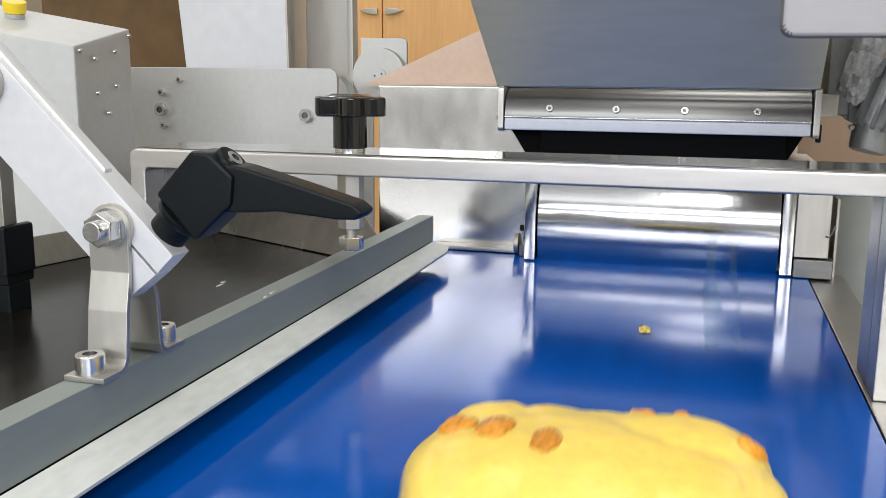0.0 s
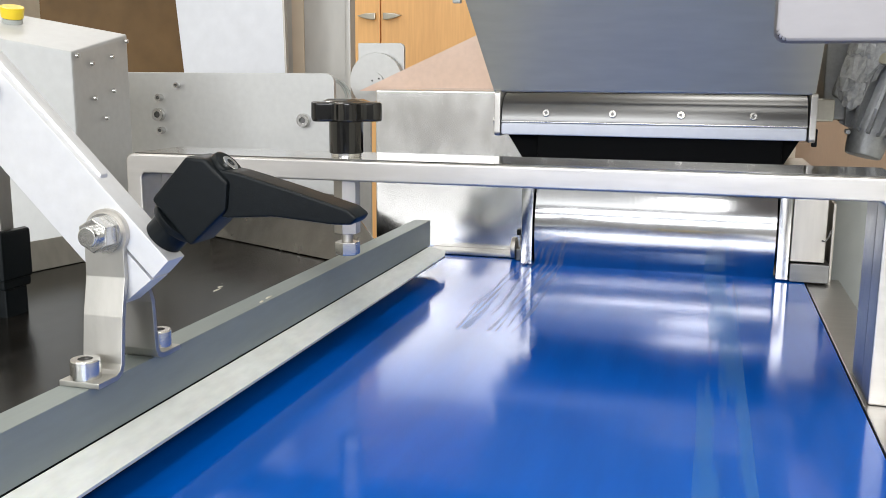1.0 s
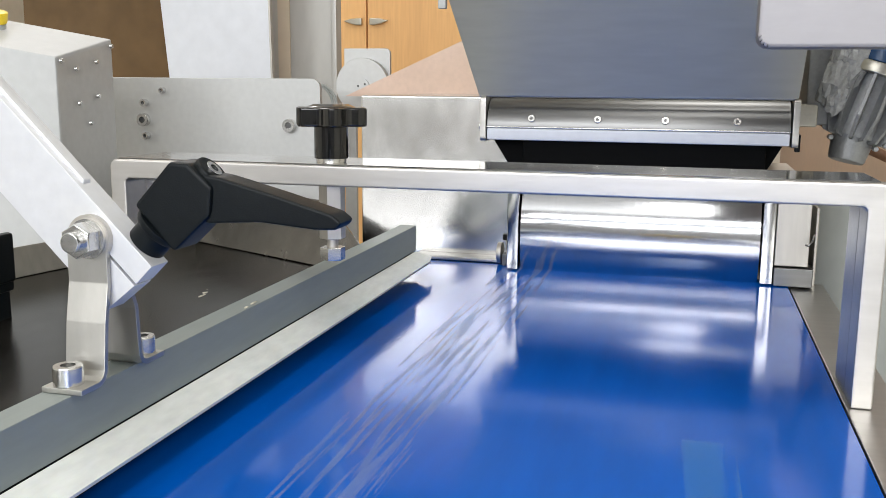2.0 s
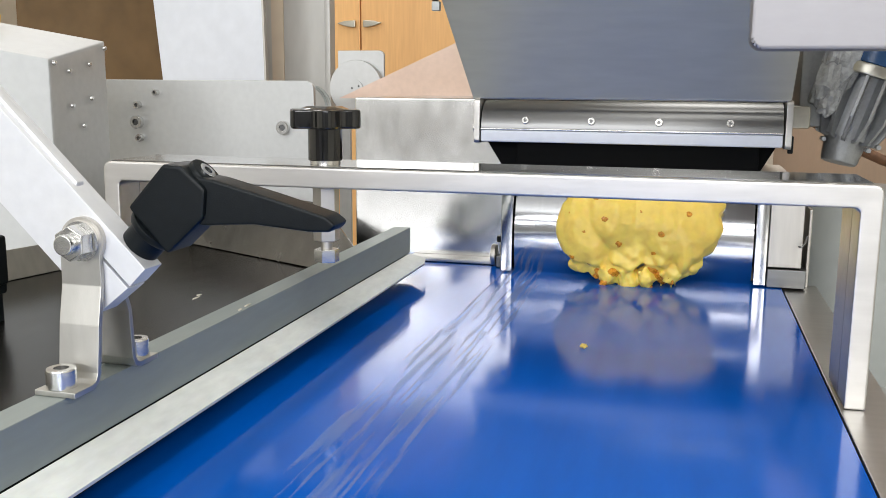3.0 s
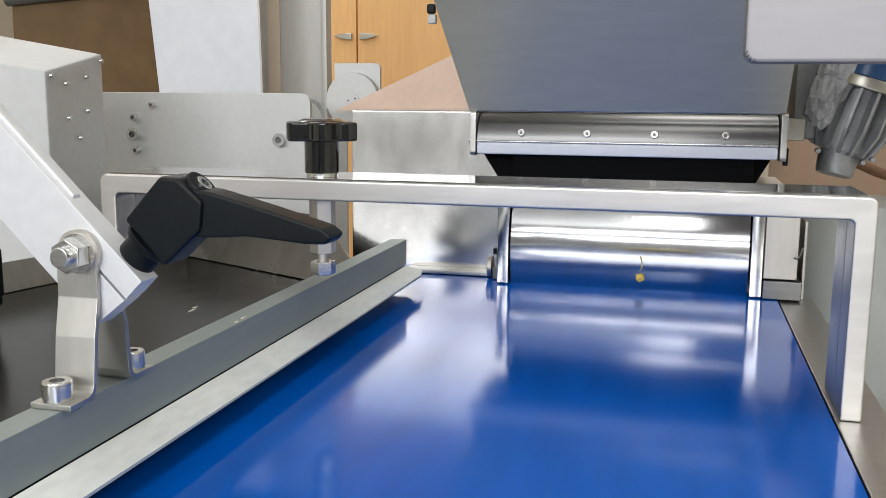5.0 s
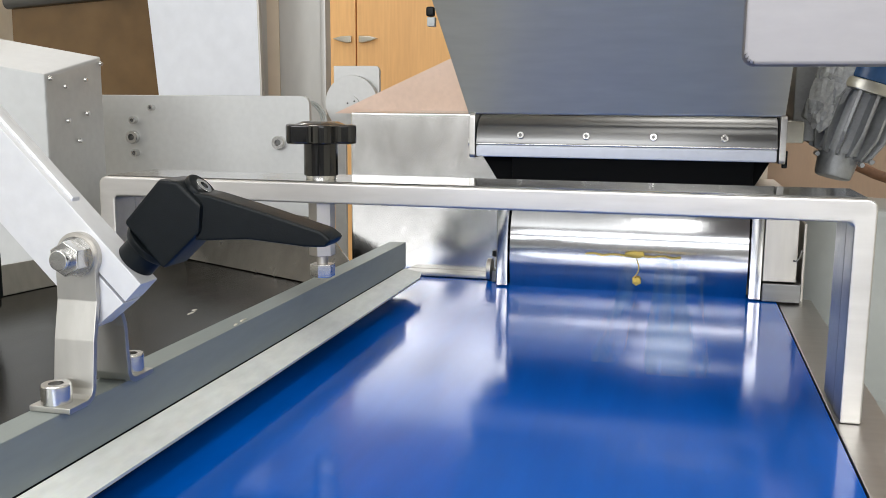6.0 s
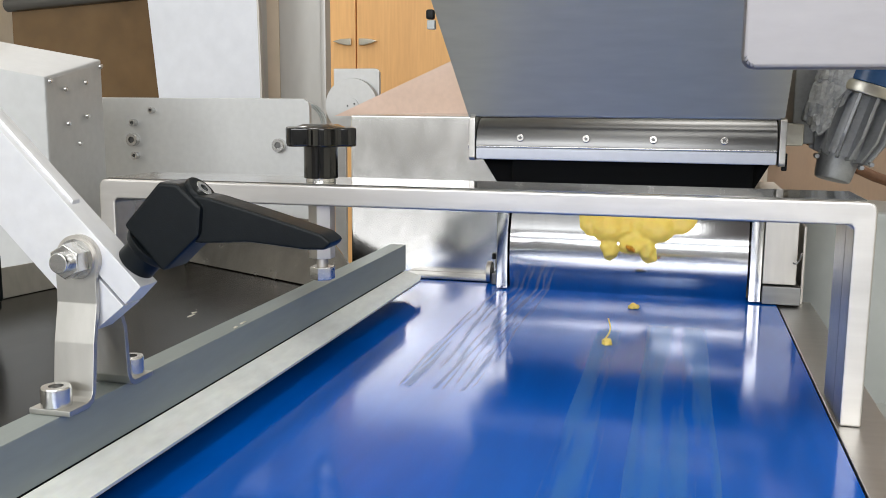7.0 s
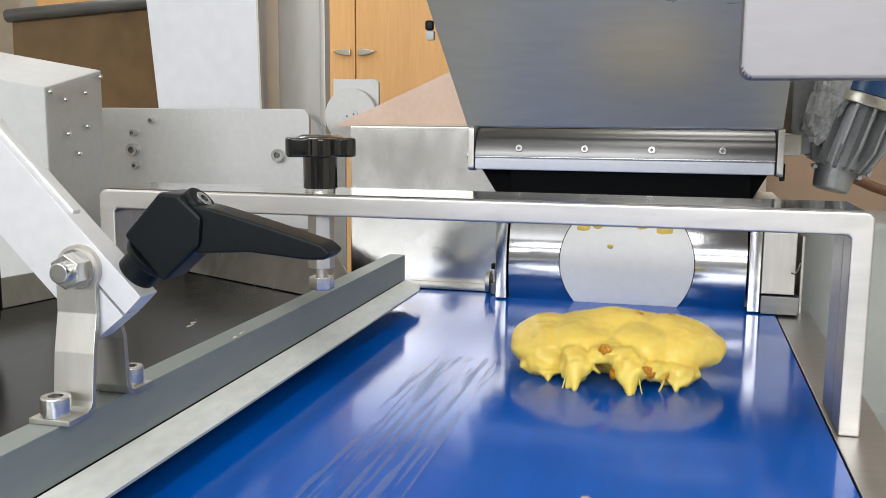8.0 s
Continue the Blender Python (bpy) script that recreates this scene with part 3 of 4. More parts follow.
def control_cabinet():
    root = thing("control_cabinet", -0.47, 1.0, FLOOR, "light grey painted control cabinet with screws and a yellow button", "cabinet")
    a, b, c = Vector((-0.4306, 0.9, 0.2165)), Vector((-0.4401, 1.02, 0.2413)), Vector((-0.62, 0.86, 0.250))
    d = b + c - a

    def hull(p, q, r, w, low, bevel):
        bm = bmesh.new()
        top = [bm.verts.new(v) for v in (p, q, r, w)]
        bot = [bm.verts.new((v.x, v.y, low)) for v in (p, q, r, w)]
        bm.faces.new(top), bm.faces.new(bot[::-1])
        for i in range(4):
            bm.faces.new((top[i], bot[i], bot[(i + 1) % 4], top[(i + 1) % 4]))
        bmesh.ops.recalc_face_normals(bm, faces=bm.faces)
        bmesh.ops.bevel(bm, geom=bm.edges[:], offset=bevel, segments=2, profile=0.5, affect="EDGES")
        return bm
    part("body", hull(a, b, d, c, FLOOR, 0.0015), PAINT, root, smooth=False)
    # screwed side cover, a little proud
    n = (b - a).cross(Vector((0, 0, -1))).normalized()
    n = n if n.x > 0 else -n
    a2, b2 = a.lerp(b, 0.03) + n * 0.0002, a.lerp(b, 0.985) + n * 0.0002
    bm = sheet([a2 - Vector((0, 0, 0.004)), b2 - Vector((0, 0, 0.004)), Vector((b2.x, b2.y, -0.3)), Vector((a2.x, a2.y, -0.3))], 0.002, 0.0005)
    part("side_cover", bm, BEADED, root, "dull grey screwed side cover")
    for k, zz in ((0.06, 0.2137), (0.30, 0.2045), (0.66, 0.2124), (0.66, 0.1731), (0.32, 0.1641), (0.50, 0.141), (0.95, 0.2305)):
        p = a.lerp(b, k) + n * 0.002
        z = 0.189 + (zz - 0.189) * p.y / 0.96
        part("screw", cyl((p.x, p.y, z), (p.x + n.x * 0.003, p.y + n.y * 0.003, z), 0.0033, 0.0022, 16, 0.0004), CHROME, root)
    up = (b - a).cross(c - a).normalized()
    up = up if up.z > 0 else -up
    o = a + (b - a) * 0.62 + (c - a) * 0.595
    button = part("button_base", cyl(o, o + up * 0.006, 0.0115, seg=32, bevel=0.0008), PAINT_W, root, "pale button collar")
    part("button_cap", cyl(o + up * 0.006, o + up * 0.020, 0.0125, 0.014, 32, 0.002), YELLOW, button, "yellow push button cap")
    return root


control_cabinet()


def side_plate():
    root = thing("bearing_plate", -0.37, 1.15, 0.05, "bead-blasted steel plate with rounded corner and bolts", "plate")
    part("plate", prism(rounded(-0.60, -0.2183, -0.10, 0.196, 0.012, "tr"), "y", 1.15, 1.158, 0.0012), BEADED, root)
    for x, z, r in ((-0.4823, 0.1379, 0.009), (-0.2615, 0.1339, 0.009), (-0.4508, 0.1787, 0.004), (-0.4801, 0.1614, 0.005), (-0.479, 0.1159, 0.005)):
        socket_bolt(x, 1.15, z, (0, -1, 0), r, 0.008, root)
    return root


side_plate()


def steel_box():
    root = thing("drive_box", 0.0, 1.1, -0.2, "brushed stainless steel drive box", "box")
    part("body", box(-0.0985, 0.079, 0.98, 1.5, -0.5, 0.1772, 0.002), BOX_STEEL, root)
    part("bottom_trim", box(-0.03, 0.066, 0.958, 0.979, 0.0005, 0.0050, 0.001), STEEL, root)
    part("stop_block", box(0.0715, 0.0815, 0.945, 0.979, 0.0005, 0.0130, 0.001), STEEL_DARK, root, "dark steel stop block")
    part("stop_disc", cyl((0.0655, 0.955, 0.0125), (0.0705, 0.955, 0.0125), 0.0115, seg=32, bevel=0.0008), STEEL_V, root, "small round steel disc")
    part("slot", box(0.0660, 0.0800, 0.976, 0.9795, 0.0225, 0.0290, 0.0006), BLACK, root, "black slot above the stop")
    return root


steel_box()


def leaf_handle(x, y, z, way):
    """A tapered flat handle, pointing to way * x."""
    pts = [(x, z - 0.016), (x + way * 0.020, z - 0.017), (x + way * 0.055, z - 0.010), (x + way * 0.088, z + 0.002), (x + way * 0.050, z + 0.012), (x, z + 0.014)]
    return prism(pts, "y", y - 0.022, y - 0.006, 0.004)


def finned_motor():
    root = thing("gear_motor", 0.42, 1.05, 0.1, "grey cast gear motor with cooling fins and a blue cap", "motor")
    lean = Matrix.Translation((0.432, 1.07, 0.160)) @ pose(0, 0, 0, 0, 17, 0)

    def local(bm):
        bm.transform(lean)
        return bm
    part("core", local(cyl((0, 0, -0.022), (0, 0, 0.075), 0.027, seg=32)), CAST, root)
    for k in range(14):
        ang = 2 * math.pi * k / 14
        bm = prism([(0.022, -0.026), (0.032, -0.024), (0.041, 0.000), (0.041, 0.044), (0.022, 0.044)], "y", -0.0019, 0.0019, 0.0007)
        bm.transform(Matrix.Rotation(ang, 4, "Z"))
        part("fin", local(bm), CAST, root)
    part("snout", local(cyl((0.002, -0.004, -0.050), (0, 0, -0.018), 0.0185, 0.0225, 32, 0.003)), CAST, root, "grey conical motor end")
    ring = part("cap_ring", local(cyl((0, 0, 0.043), (0, 0, 0.055), 0.044, seg=48, bevel=0.002)), HANDLE_M, root, "shiny metal cap ring")
    part("cap", local(cyl((0, 0, 0.055), (0, 0, 0.105), 0.042, 0.039, 48, 0.002)), BLUE_P, ring, "blue motor cap")
    for x, z in ((0.022, -0.028), (-0.024, -0.030), (0.030, -0.022)):
        bm = cyl((x, -0.027, z), (x, -0.012, z), 0.0027, seg=6, bevel=0.0004)
        part("flange_bolt", local(bm), CAST, root)
    part("flange", box(0.362, 0.384, 1.03, 1.08, 0.149, 0.172, 0.002), HANDLE_M, root, "brass coloured flange block")
    part("mount", box(0.375, 0.40, 1.06, 1.20, 0.150, 0.235, 0.003), CAST, root)
    part("terminal_box", local(box(-0.052, -0.026, -0.026, 0.02, 0.000, 0.052, 0.004)), CAST, root)
    wrap = bmesh.new()
    for cx, cz, rx, rz in ((-0.040, 0.030, 0.013, 0.030), (-0.030, 0.050, 0.014, 0.026), (-0.046, 0.058, 0.010, 0.022), (-0.034, 0.008, 0.010, 0.016)):
        one = bmesh.new()
        bmesh.ops.create_icosphere(one, subdivisions=3, radius=1.0)
        for v in one.verts:
            f = 1 + 0.35 * noise.noise(v.co * 2.1 + Vector((cx * 300, cz * 300, 0))) + 0.18 * abs(noise.noise(v.co * 6 + Vector((cz * 500, 0, 0))))
            v.co = Vector((cx + v.co.x * rx * f, -0.028 + v.co.y * 0.009 * f, cz + v.co.z * rz * f))
        join(wrap, one)
    part("plastic_wrap", local(wrap), WRAP, root, "crumpled translucent plastic wrapping", smooth=False)
    return root


def background():
    root = thing("pulley_plate", -0.21, 1.3, 0.1, "grey pulley disc on a rounded steel plate", "pulley")
    part("plate", prism(rounded(-0.2476, -0.1755, 0.1500, 0.2414, 0.008, "tr"), "y", 1.315, 1.322, 0.001), BEADED, root)
    part("post", box(-0.2476, -0.2290, 1.315, 1.322, FLOOR, 0.1498, 0.001), BEADED, root)
    disc = part("disc", cyl((-0.2146, 1.300, 0.1867), (-0.2146, 1.3135, 0.1867), 0.0405, seg=64, bevel=0.001), BEADED, root, "grey pulley disc")
    part("hub", cyl((-0.2135, 1.297, 0.1865), (-0.2135, 1.3002, 0.1865), 0.0110, seg=40), BEADED, disc)
    for dx, dz in ((-0.0055, 0.0), (0.005, 0.003)):
        part("pin_hole", cyl((-0.2135 + dx, 1.2962, 0.1865 + dz), (-0.2135 + dx, 1.2972, 0.1865 + dz), 0.0012, seg=12), BLACK, disc)
    for off in (0.0, 0.0055):
        pts = [(-0.2441 + off + 0.0245 * math.sin(radians(a)), 1.2, 0.1559 + 0.0320 * math.cos(radians(a))) for a in range(-20, 111, 10)]
        tagged(part("hose", tube_path(pts, 0.0020), PAINT_W), "thin white plastic hose behind the plate", "hose", "hoses behind the plate")
    root = thing("machine_column", -0.44, 1.6, FLOOR, "brushed steel machine column with a tan stripe", "column")
    part("post", box(-0.505, -0.381, 1.6, 1.615, FLOOR, 0.9, 0.001), PAINT_G, root, "grey painted column face")
    part("edge_profile", box(-0.380, -0.369, 1.592, 1.618, FLOOR, 0.9, 0.002), PAINT_G, root, "dull steel edge profile")
    part("stripe", box(-0.486, -0.462, 1.597, 1.6, FLOOR, 0.9, 0.0005), TAN, root, "tan tape stripe")
    root = thing("cover_panel", -0.6, 1.5, FLOOR, "pale grey painted cover panel", "panel")
    part("sheet", sheet([(-0.555, 1.5, FLOOR), (-0.430, 1.5, FLOOR), (-0.458, 1.5, 0.6), (-0.688, 1.5, 0.6)], 0.004, 0.0008), PAINT_L, root, "pale grey painted sheet")
    part("edge_fold", sheet([(-0.430, 1.499, FLOOR), (-0.4265, 1.499, FLOOR), (-0.4545, 1.499, 0.6), (-0.458, 1.499, 0.6)], 0.010), STEEL_V, root)
    root = thing("brown_hood", -0.95, 1.7, FLOOR, "dark brown acrylic hood with a rolled top edge", "hood")
    part("sheet", sheet([(-1.128, 1.7, FLOOR), (-0.58, 1.7, FLOOR), (-0.60, 1.7, 0.405), (-1.11, 1.7, 0.380)], 0.006), BROWN, root, "brown acrylic sheet")
    part("rolled_edge", cyl((-1.118, 1.69, 0.388), (-0.60, 1.69, 0.420), 0.014, seg=32, bevel=0.002), STEEL_DARK, root, "dark rolled metal edge")
    for k in range(5):
        x0 = -2.832 + 0.5525 * k
        root = thing("locker", x0 + 0.275, 4.2, FLOOR, "beech laminate locker with a satin handle", "locker", "lockers along the wall")
        part("body", box(x0, x0 + 0.55, 4.02, 4.5, FLOOR, 1.2, 0.002), WOOD, root)
        door = part("door", box(x0 + 0.002, x0 + 0.548, 4.0, 4.019, FLOOR + 0.08, 1.19, 0.002), WOOD, root, "beech laminate door")
        way = -1 if k % 2 == 0 else 1
        hx = x0 + 0.55 - 0.017 if k % 2 == 0 else x0 + 0.017
        part("handle", leaf_handle(hx, 4.0, 0.466, way), HANDLE_M, door, "satin nickel leaf handle")
    root = thing("reflecting_sheet", -0.05, 1.27, 0.17, "polished sheet behind the box, pink with painted wood reflection", "guard")
    part("sheet", sheet([(-0.228, 1.27, 0.172), (0.135, 1.27, 0.172), (0.135, 1.27, 0.334)], 0.003), REFLECTED_WOOD, root)
    root = thing("right_guard", 0.45, 0.53, 0.2, "brushed steel guard box with rounded corners", "guard")
    part("shell", prism(rounded(0.2892, 0.80, 0.2082, 0.8, 0.0065, n=4), "y", 0.5, 0.516, 0.0026), GUARD, root, "satin steel cover")
    part("stand", box(0.70, 0.76, 0.517, 0.577, FLOOR, 0.24, 0.002), STEEL_V, root)
    finned_motor()
    root = thing("white_housing", 0.43, 1.0, -0.12, "white enamelled rounded housing", "housing")
    part("shell", cyl((0.452, 1.10, FLOOR), (0.452, 1.10, 0.083), 0.074, seg=64, bevel=0.010), PAINT_W, root, "white rounded shell")
    part("foot_lip", box(0.405, 0.52, 0.94, 1.05, -0.132, -0.122, 0.003), PAINT_W, root)
    part("hatch", box(0.380, 0.383, 0.945, 1.0, -0.05, 0.075, 0.001), STEEL_V, root, "thin steel hatch edge")
    part("hook_wire", tube_path([(0.3765, 0.922, 0.052), (0.3745, 0.918, 0.046), (0.3715, 0.917, 0.042), (0.3690, 0.919, 0.0425)], 0.0009, 8), STEEL_DARK, bpy.data.objects["drum_housing"], "small bent hook")
    pts = [(0.37 + 0.22 * math.sin(radians(a)), 1.16, 0.175 - 0.075 * math.sin(radians(2 * a))) for a in range(0, 91, 6)]
    tagged(part("brown_hose", tube_path(pts, 0.006), CABLE), "brown rubber hose sagging beside the motor", "hose")
    part("hook", box(0.3555, 0.3605, 0.945, 0.950, 0.128, 0.145, 0.001), BLACK, bpy.data.objects["hopper"], "black end hook")
    tagged(part("partition_wall", box(0.66, 0.70, 1.3, 4.6, FLOOR, 1.7), BEIGE), "beige partition wall", "wall", kind="structure")


def far_arm():
    root = thing("rear_arm", -0.2857, 0.62, 0.0216, "grey steel arm in a black plastic fork", "arm")
    x, z = -0.2977, 0.0356
    part("arm_bar", box(x - 0.010, x + 0.008, 0.615, 0.630, z + 0.006, z + 0.17, 0.001), STEEL_DULL, root, "dull grey steel bar")
    bm = box(x - 0.024, x - 0.010, 0.605, 0.640, z - 0.016, z + 0.028, 0.003)
    box(x + 0.008, x + 0.016, 0.605, 0.640, z - 0.012, z + 0.030, 0.003, bm=bm)
    box(x - 0.024, x + 0.014, 0.607, 0.640, z - 0.020, z + 0.010, 0.003, bm=bm)
    part("fork", bm, BLACK, root, "black plastic fork")
    part("foot", box(x - 0.020, x + 0.012, 0.610, 0.636, -0.016, z - 0.019, 0.002), BLACK, root)
    return root


far_arm()


def residue(x, y, z, sizes, label):
    """Dried flakes stuck to a sheet, each a small crooked chip."""
    root = thing("dried_residue", x, y, z, label, "residue", "dried residue on the sheets")
    for k, (dx, dy, a, b) in enumerate(sizes):
        bm = bmesh.new()
        bmesh.ops.create_icosphere(bm, subdivisions=2, radius=1.0)
        for v in bm.verts:
            f = 1 + 0.6 * noise.noise(v.co * 1.8 + Vector((k * 7.0, x * 50, 0)))
            v.co = Vector((x + dx + v.co.x * a * f, y + dy + v.co.y * b * f, z + max(0.0, v.co.z) * 0.0008))
        part("flake", bm, FLAKE, root)
    return root


residue(-0.1843, 0.7752, -0.0097, ((0.0, 0.0, 0.0030, 0.0060), (0.004, -0.012, 0.0022, 0.0075), (-0.004, 0.012, 0.0030, 0.0025)), "pale dried dough flakes on the dark tray")
residue(-0.0041, 0.5221, 0.0510, ((0.0, 0.0, 0.0010, 0.0040), (0.001, -0.012, 0.0008, 0.0025)), "pale dried dough chips on the rail")
background()


# ---- dough ----
# lumps of a piece: centre x, y, z and half sizes, about the piece's own centre
CORE = {
    "puffed": ((0.0, 0.012, -0.002, 0.062, 0.040, 0.0215), (-0.046, 0.002, -0.003, 0.032, 0.040, 0.0205), (-0.020, 0.012, 0.004, 0.030, 0.036, 0.0210),
               (0.040, 0.006, -0.001, 0.038, 0.038, 0.0205), (0.028, 0.003, 0.002, 0.026, 0.034, 0.0185), (0.057, 0.006, -0.005, 0.021, 0.030, 0.0165), (0.045, -0.010, -0.003, 0.009, 0.030, 0.0195),
               (-0.026, 0.028, -0.003, 0.044, 0.031, 0.0185), (0.036, 0.026, -0.003, 0.043, 0.031, 0.0190)),
    "flat": ((0.0, 0.011, -0.003, 0.064, 0.041, 0.0225), (-0.044, 0.002, -0.004, 0.034, 0.040, 0.0195), (0.040, 0.008, -0.002, 0.040, 0.040, 0.0205),
             (0.000, 0.012, 0.002, 0.050, 0.034, 0.0195), (-0.022, -0.010, 0.002, 0.030, 0.030, 0.0155), (0.020, -0.010, 0.001, 0.030, 0.030, 0.0155)),
    "loaf": ((-0.034, 0.0, -0.001, 0.044, 0.050, 0.0250), (0.0, 0.002, 0.001, 0.056, 0.052, 0.0250), (0.030, 0.0, -0.002, 0.044, 0.048, 0.0235), (0.052, -0.002, -0.006, 0.0225, 0.038, 0.0175),
             (-0.055, -0.004, -0.002, 0.0215, 0.040, 0.0220), (-0.044, 0.024, 0.001, 0.026, 0.026, 0.0225), (-0.020, 0.026, 0.001, 0.030, 0.026, 0.0225), (0.0, 0.022, 0.001, 0.042, 0.030, 0.0230), (0.034, 0.022, 0.003, 0.038, 0.030, 0.0230), (0.018, 0.020, 0.002, 0.030, 0.032, 0.0235), (0.056, 0.006, -0.004, 0.0225, 0.036, 0.0195)),
}
LOBES = {
    "puffed": ((-0.052, -0.028, -0.012, 0.014, 0.014, 0.0105), (-0.038, -0.022, -0.002, 0.016, 0.016, 0.0095), (-0.026, -0.041, -0.012, 0.0105, 0.012, 0.0105), (-0.038, -0.036, -0.014, 0.0080, 0.010, 0.0075), (-0.009, -0.021, 0.000, 0.020, 0.019, 0.0095),
               (-0.006, -0.045, -0.014, 0.0115, 0.014, 0.0085), (0.0105, -0.043, -0.011, 0.0085, 0.012, 0.0110), (0.020, -0.021, -0.001, 0.015, 0.018, 0.0090), (0.033, -0.034, -0.012, 0.0185, 0.014, 0.0105), (0.051, -0.024, -0.013, 0.012, 0.014, 0.0100)),
    "flat": ((-0.048, -0.026, -0.013, 0.017, 0.016, 0.0095), (-0.024, -0.040, -0.007, 0.0125, 0.014, 0.0130), (0.000, -0.033, 0.001, 0.020, 0.015, 0.0085), (0.014, -0.041, -0.008, 0.0120, 0.014, 0.0130),
             (0.030, -0.038, -0.009, 0.011, 0.012, 0.0075), (0.046, -0.028, -0.013, 0.015, 0.015, 0.0095)),
    "loaf": (),
}
# torn strands: from x, y, z to x, y, z, with the radius at the start and at the end
WEBS = {
    "puffed": ((-0.032, -0.040, 0.000, -0.024, -0.053, -0.016, 0.0022, 0.0012), (-0.025, -0.050, -0.016, -0.027, -0.056, -0.0215, 0.0040, 0.0018), (-0.013, -0.042, 0.000, -0.009, -0.057, -0.014, 0.0018, 0.0012),
               (-0.004, -0.056, -0.016, -0.003, -0.064, -0.0215, 0.0050, 0.0018), (0.004, -0.042, 0.002, 0.009, -0.054, -0.010, 0.0020, 0.0014), (0.0105, -0.052, -0.014, 0.009, -0.060, -0.0215, 0.0035, 0.0018),
               (0.024, -0.042, 0.000, 0.030, -0.046, -0.014, 0.0022, 0.0016), (0.037, -0.044, -0.017, 0.038, -0.050, -0.0215, 0.0022, 0.0006), (-0.043, -0.037, -0.013, -0.036, -0.044, -0.0180, 0.0026, 0.0014)),
    "flat": ((-0.024, -0.048, -0.010, -0.022, -0.061, -0.0215, 0.0085, 0.0014), (-0.027, -0.050, -0.010, -0.028, -0.057, -0.0215, 0.0030, 0.0018), (0.014, -0.049, -0.011, 0.0155, -0.062, -0.0215, 0.0082, 0.0014), (0.019, -0.048, -0.010, 0.0175, -0.058, -0.0215, 0.0026, 0.0018),
             (-0.016, -0.045, -0.004, -0.006, -0.046, -0.012, 0.0018, 0.0012), (0.034, -0.045, -0.012, 0.022, -0.050, -0.008, 0.0026, 0.0016), (0.046, -0.040, -0.016, 0.046, -0.045, -0.0215, 0.0045, 0.0012), (-0.044, -0.040, -0.018, -0.043, -0.044, -0.0215, 0.0040, 0.0012)),
    "loaf": (),
}
# raisins: seen from the front at x, z or from above at x, y, with the half size
RAISINS_FRONT = {
    "puffed": ((0.009, -0.012, 0.0075), (0.031, -0.006, 0.0070), (-0.026, -0.013, 0.0072), (-0.004, -0.015, 0.0075), (-0.0335, -0.009, 0.0085), (-0.0440, -0.002, 0.0042), (-0.0165, -0.009, 0.0095), (0.002, -0.005, 0.0085), (0.0175, -0.003, 0.0080), (0.023, -0.012, 0.0085), (-0.037, -0.0155, 0.0050), (-0.062, 0.002, 0.0036), (0.016, 0.007, 0.0042)),
    "flat": ((-0.004, 0.003, 0.0065), (-0.013, 0.000, 0.0042), (0.003, -0.009, 0.0060), (0.026, -0.009, 0.0060), (-0.008, -0.013, 0.0050), (0.040, -0.013, 0.0040)),
    "loaf": (),
}
RAISINS_TOP = {
    "puffed": ((-0.030, 0.002, 0.0044), (0.002, 0.012, 0.0042), (0.022, -0.008, 0.0045), (-0.050, -0.010, 0.0042), (-0.016, -0.020, 0.0044), (0.048, 0.012, 0.0042), (-0.066, 0.012, 0.0034), (-0.040, 0.026, 0.0042), (0.010, 0.032, 0.0044), (-0.014, 0.040, 0.0038), (0.038, 0.030, 0.0048), (0.066, 0.002, 0.0038)),
    "flat": ((-0.002, 0.012, 0.0046), (0.018, 0.012, 0.0050), (0.040, 0.014, 0.0054), (-0.066, 0.008, 0.0034)),
    "loaf": ((-0.0560, 0.0020, 0.0082), (-0.0395, -0.0030, 0.0092), (-0.0165, -0.0100, 0.0080), (0.0185, 0.042, 0.0072), (0.063, 0.020, 0.0068), (0.034, 0.034, 0.0036)),
}


LUMPY = bpy.data.textures.new("lumpy", "CLOUDS")
LUMPY.noise_scale, LUMPY.noise_depth = 0.016, 2


def lump(bm, seed, cx, cy, cz, rx, ry, rz, rough):
    one = bmesh.new()
    bmesh.ops.create_icosphere(one, subdivisions=4, radius=1.0)
    off = Vector((seed * 3.1 + cx * 90, cy * 90, cz * 90))
    for v in one.verts:
        f = 1 + rough * noise.noise(v.co * 1.6 + off) + 0.4 * rough * noise.noise(v.co * 3.7 + off)
        v.co = Vector((cx + v.co.x * rx * f, cy + v.co.y * ry * f, max(-0.0222, cz + v.co.z * rz * f)))
    return join(bm, one)


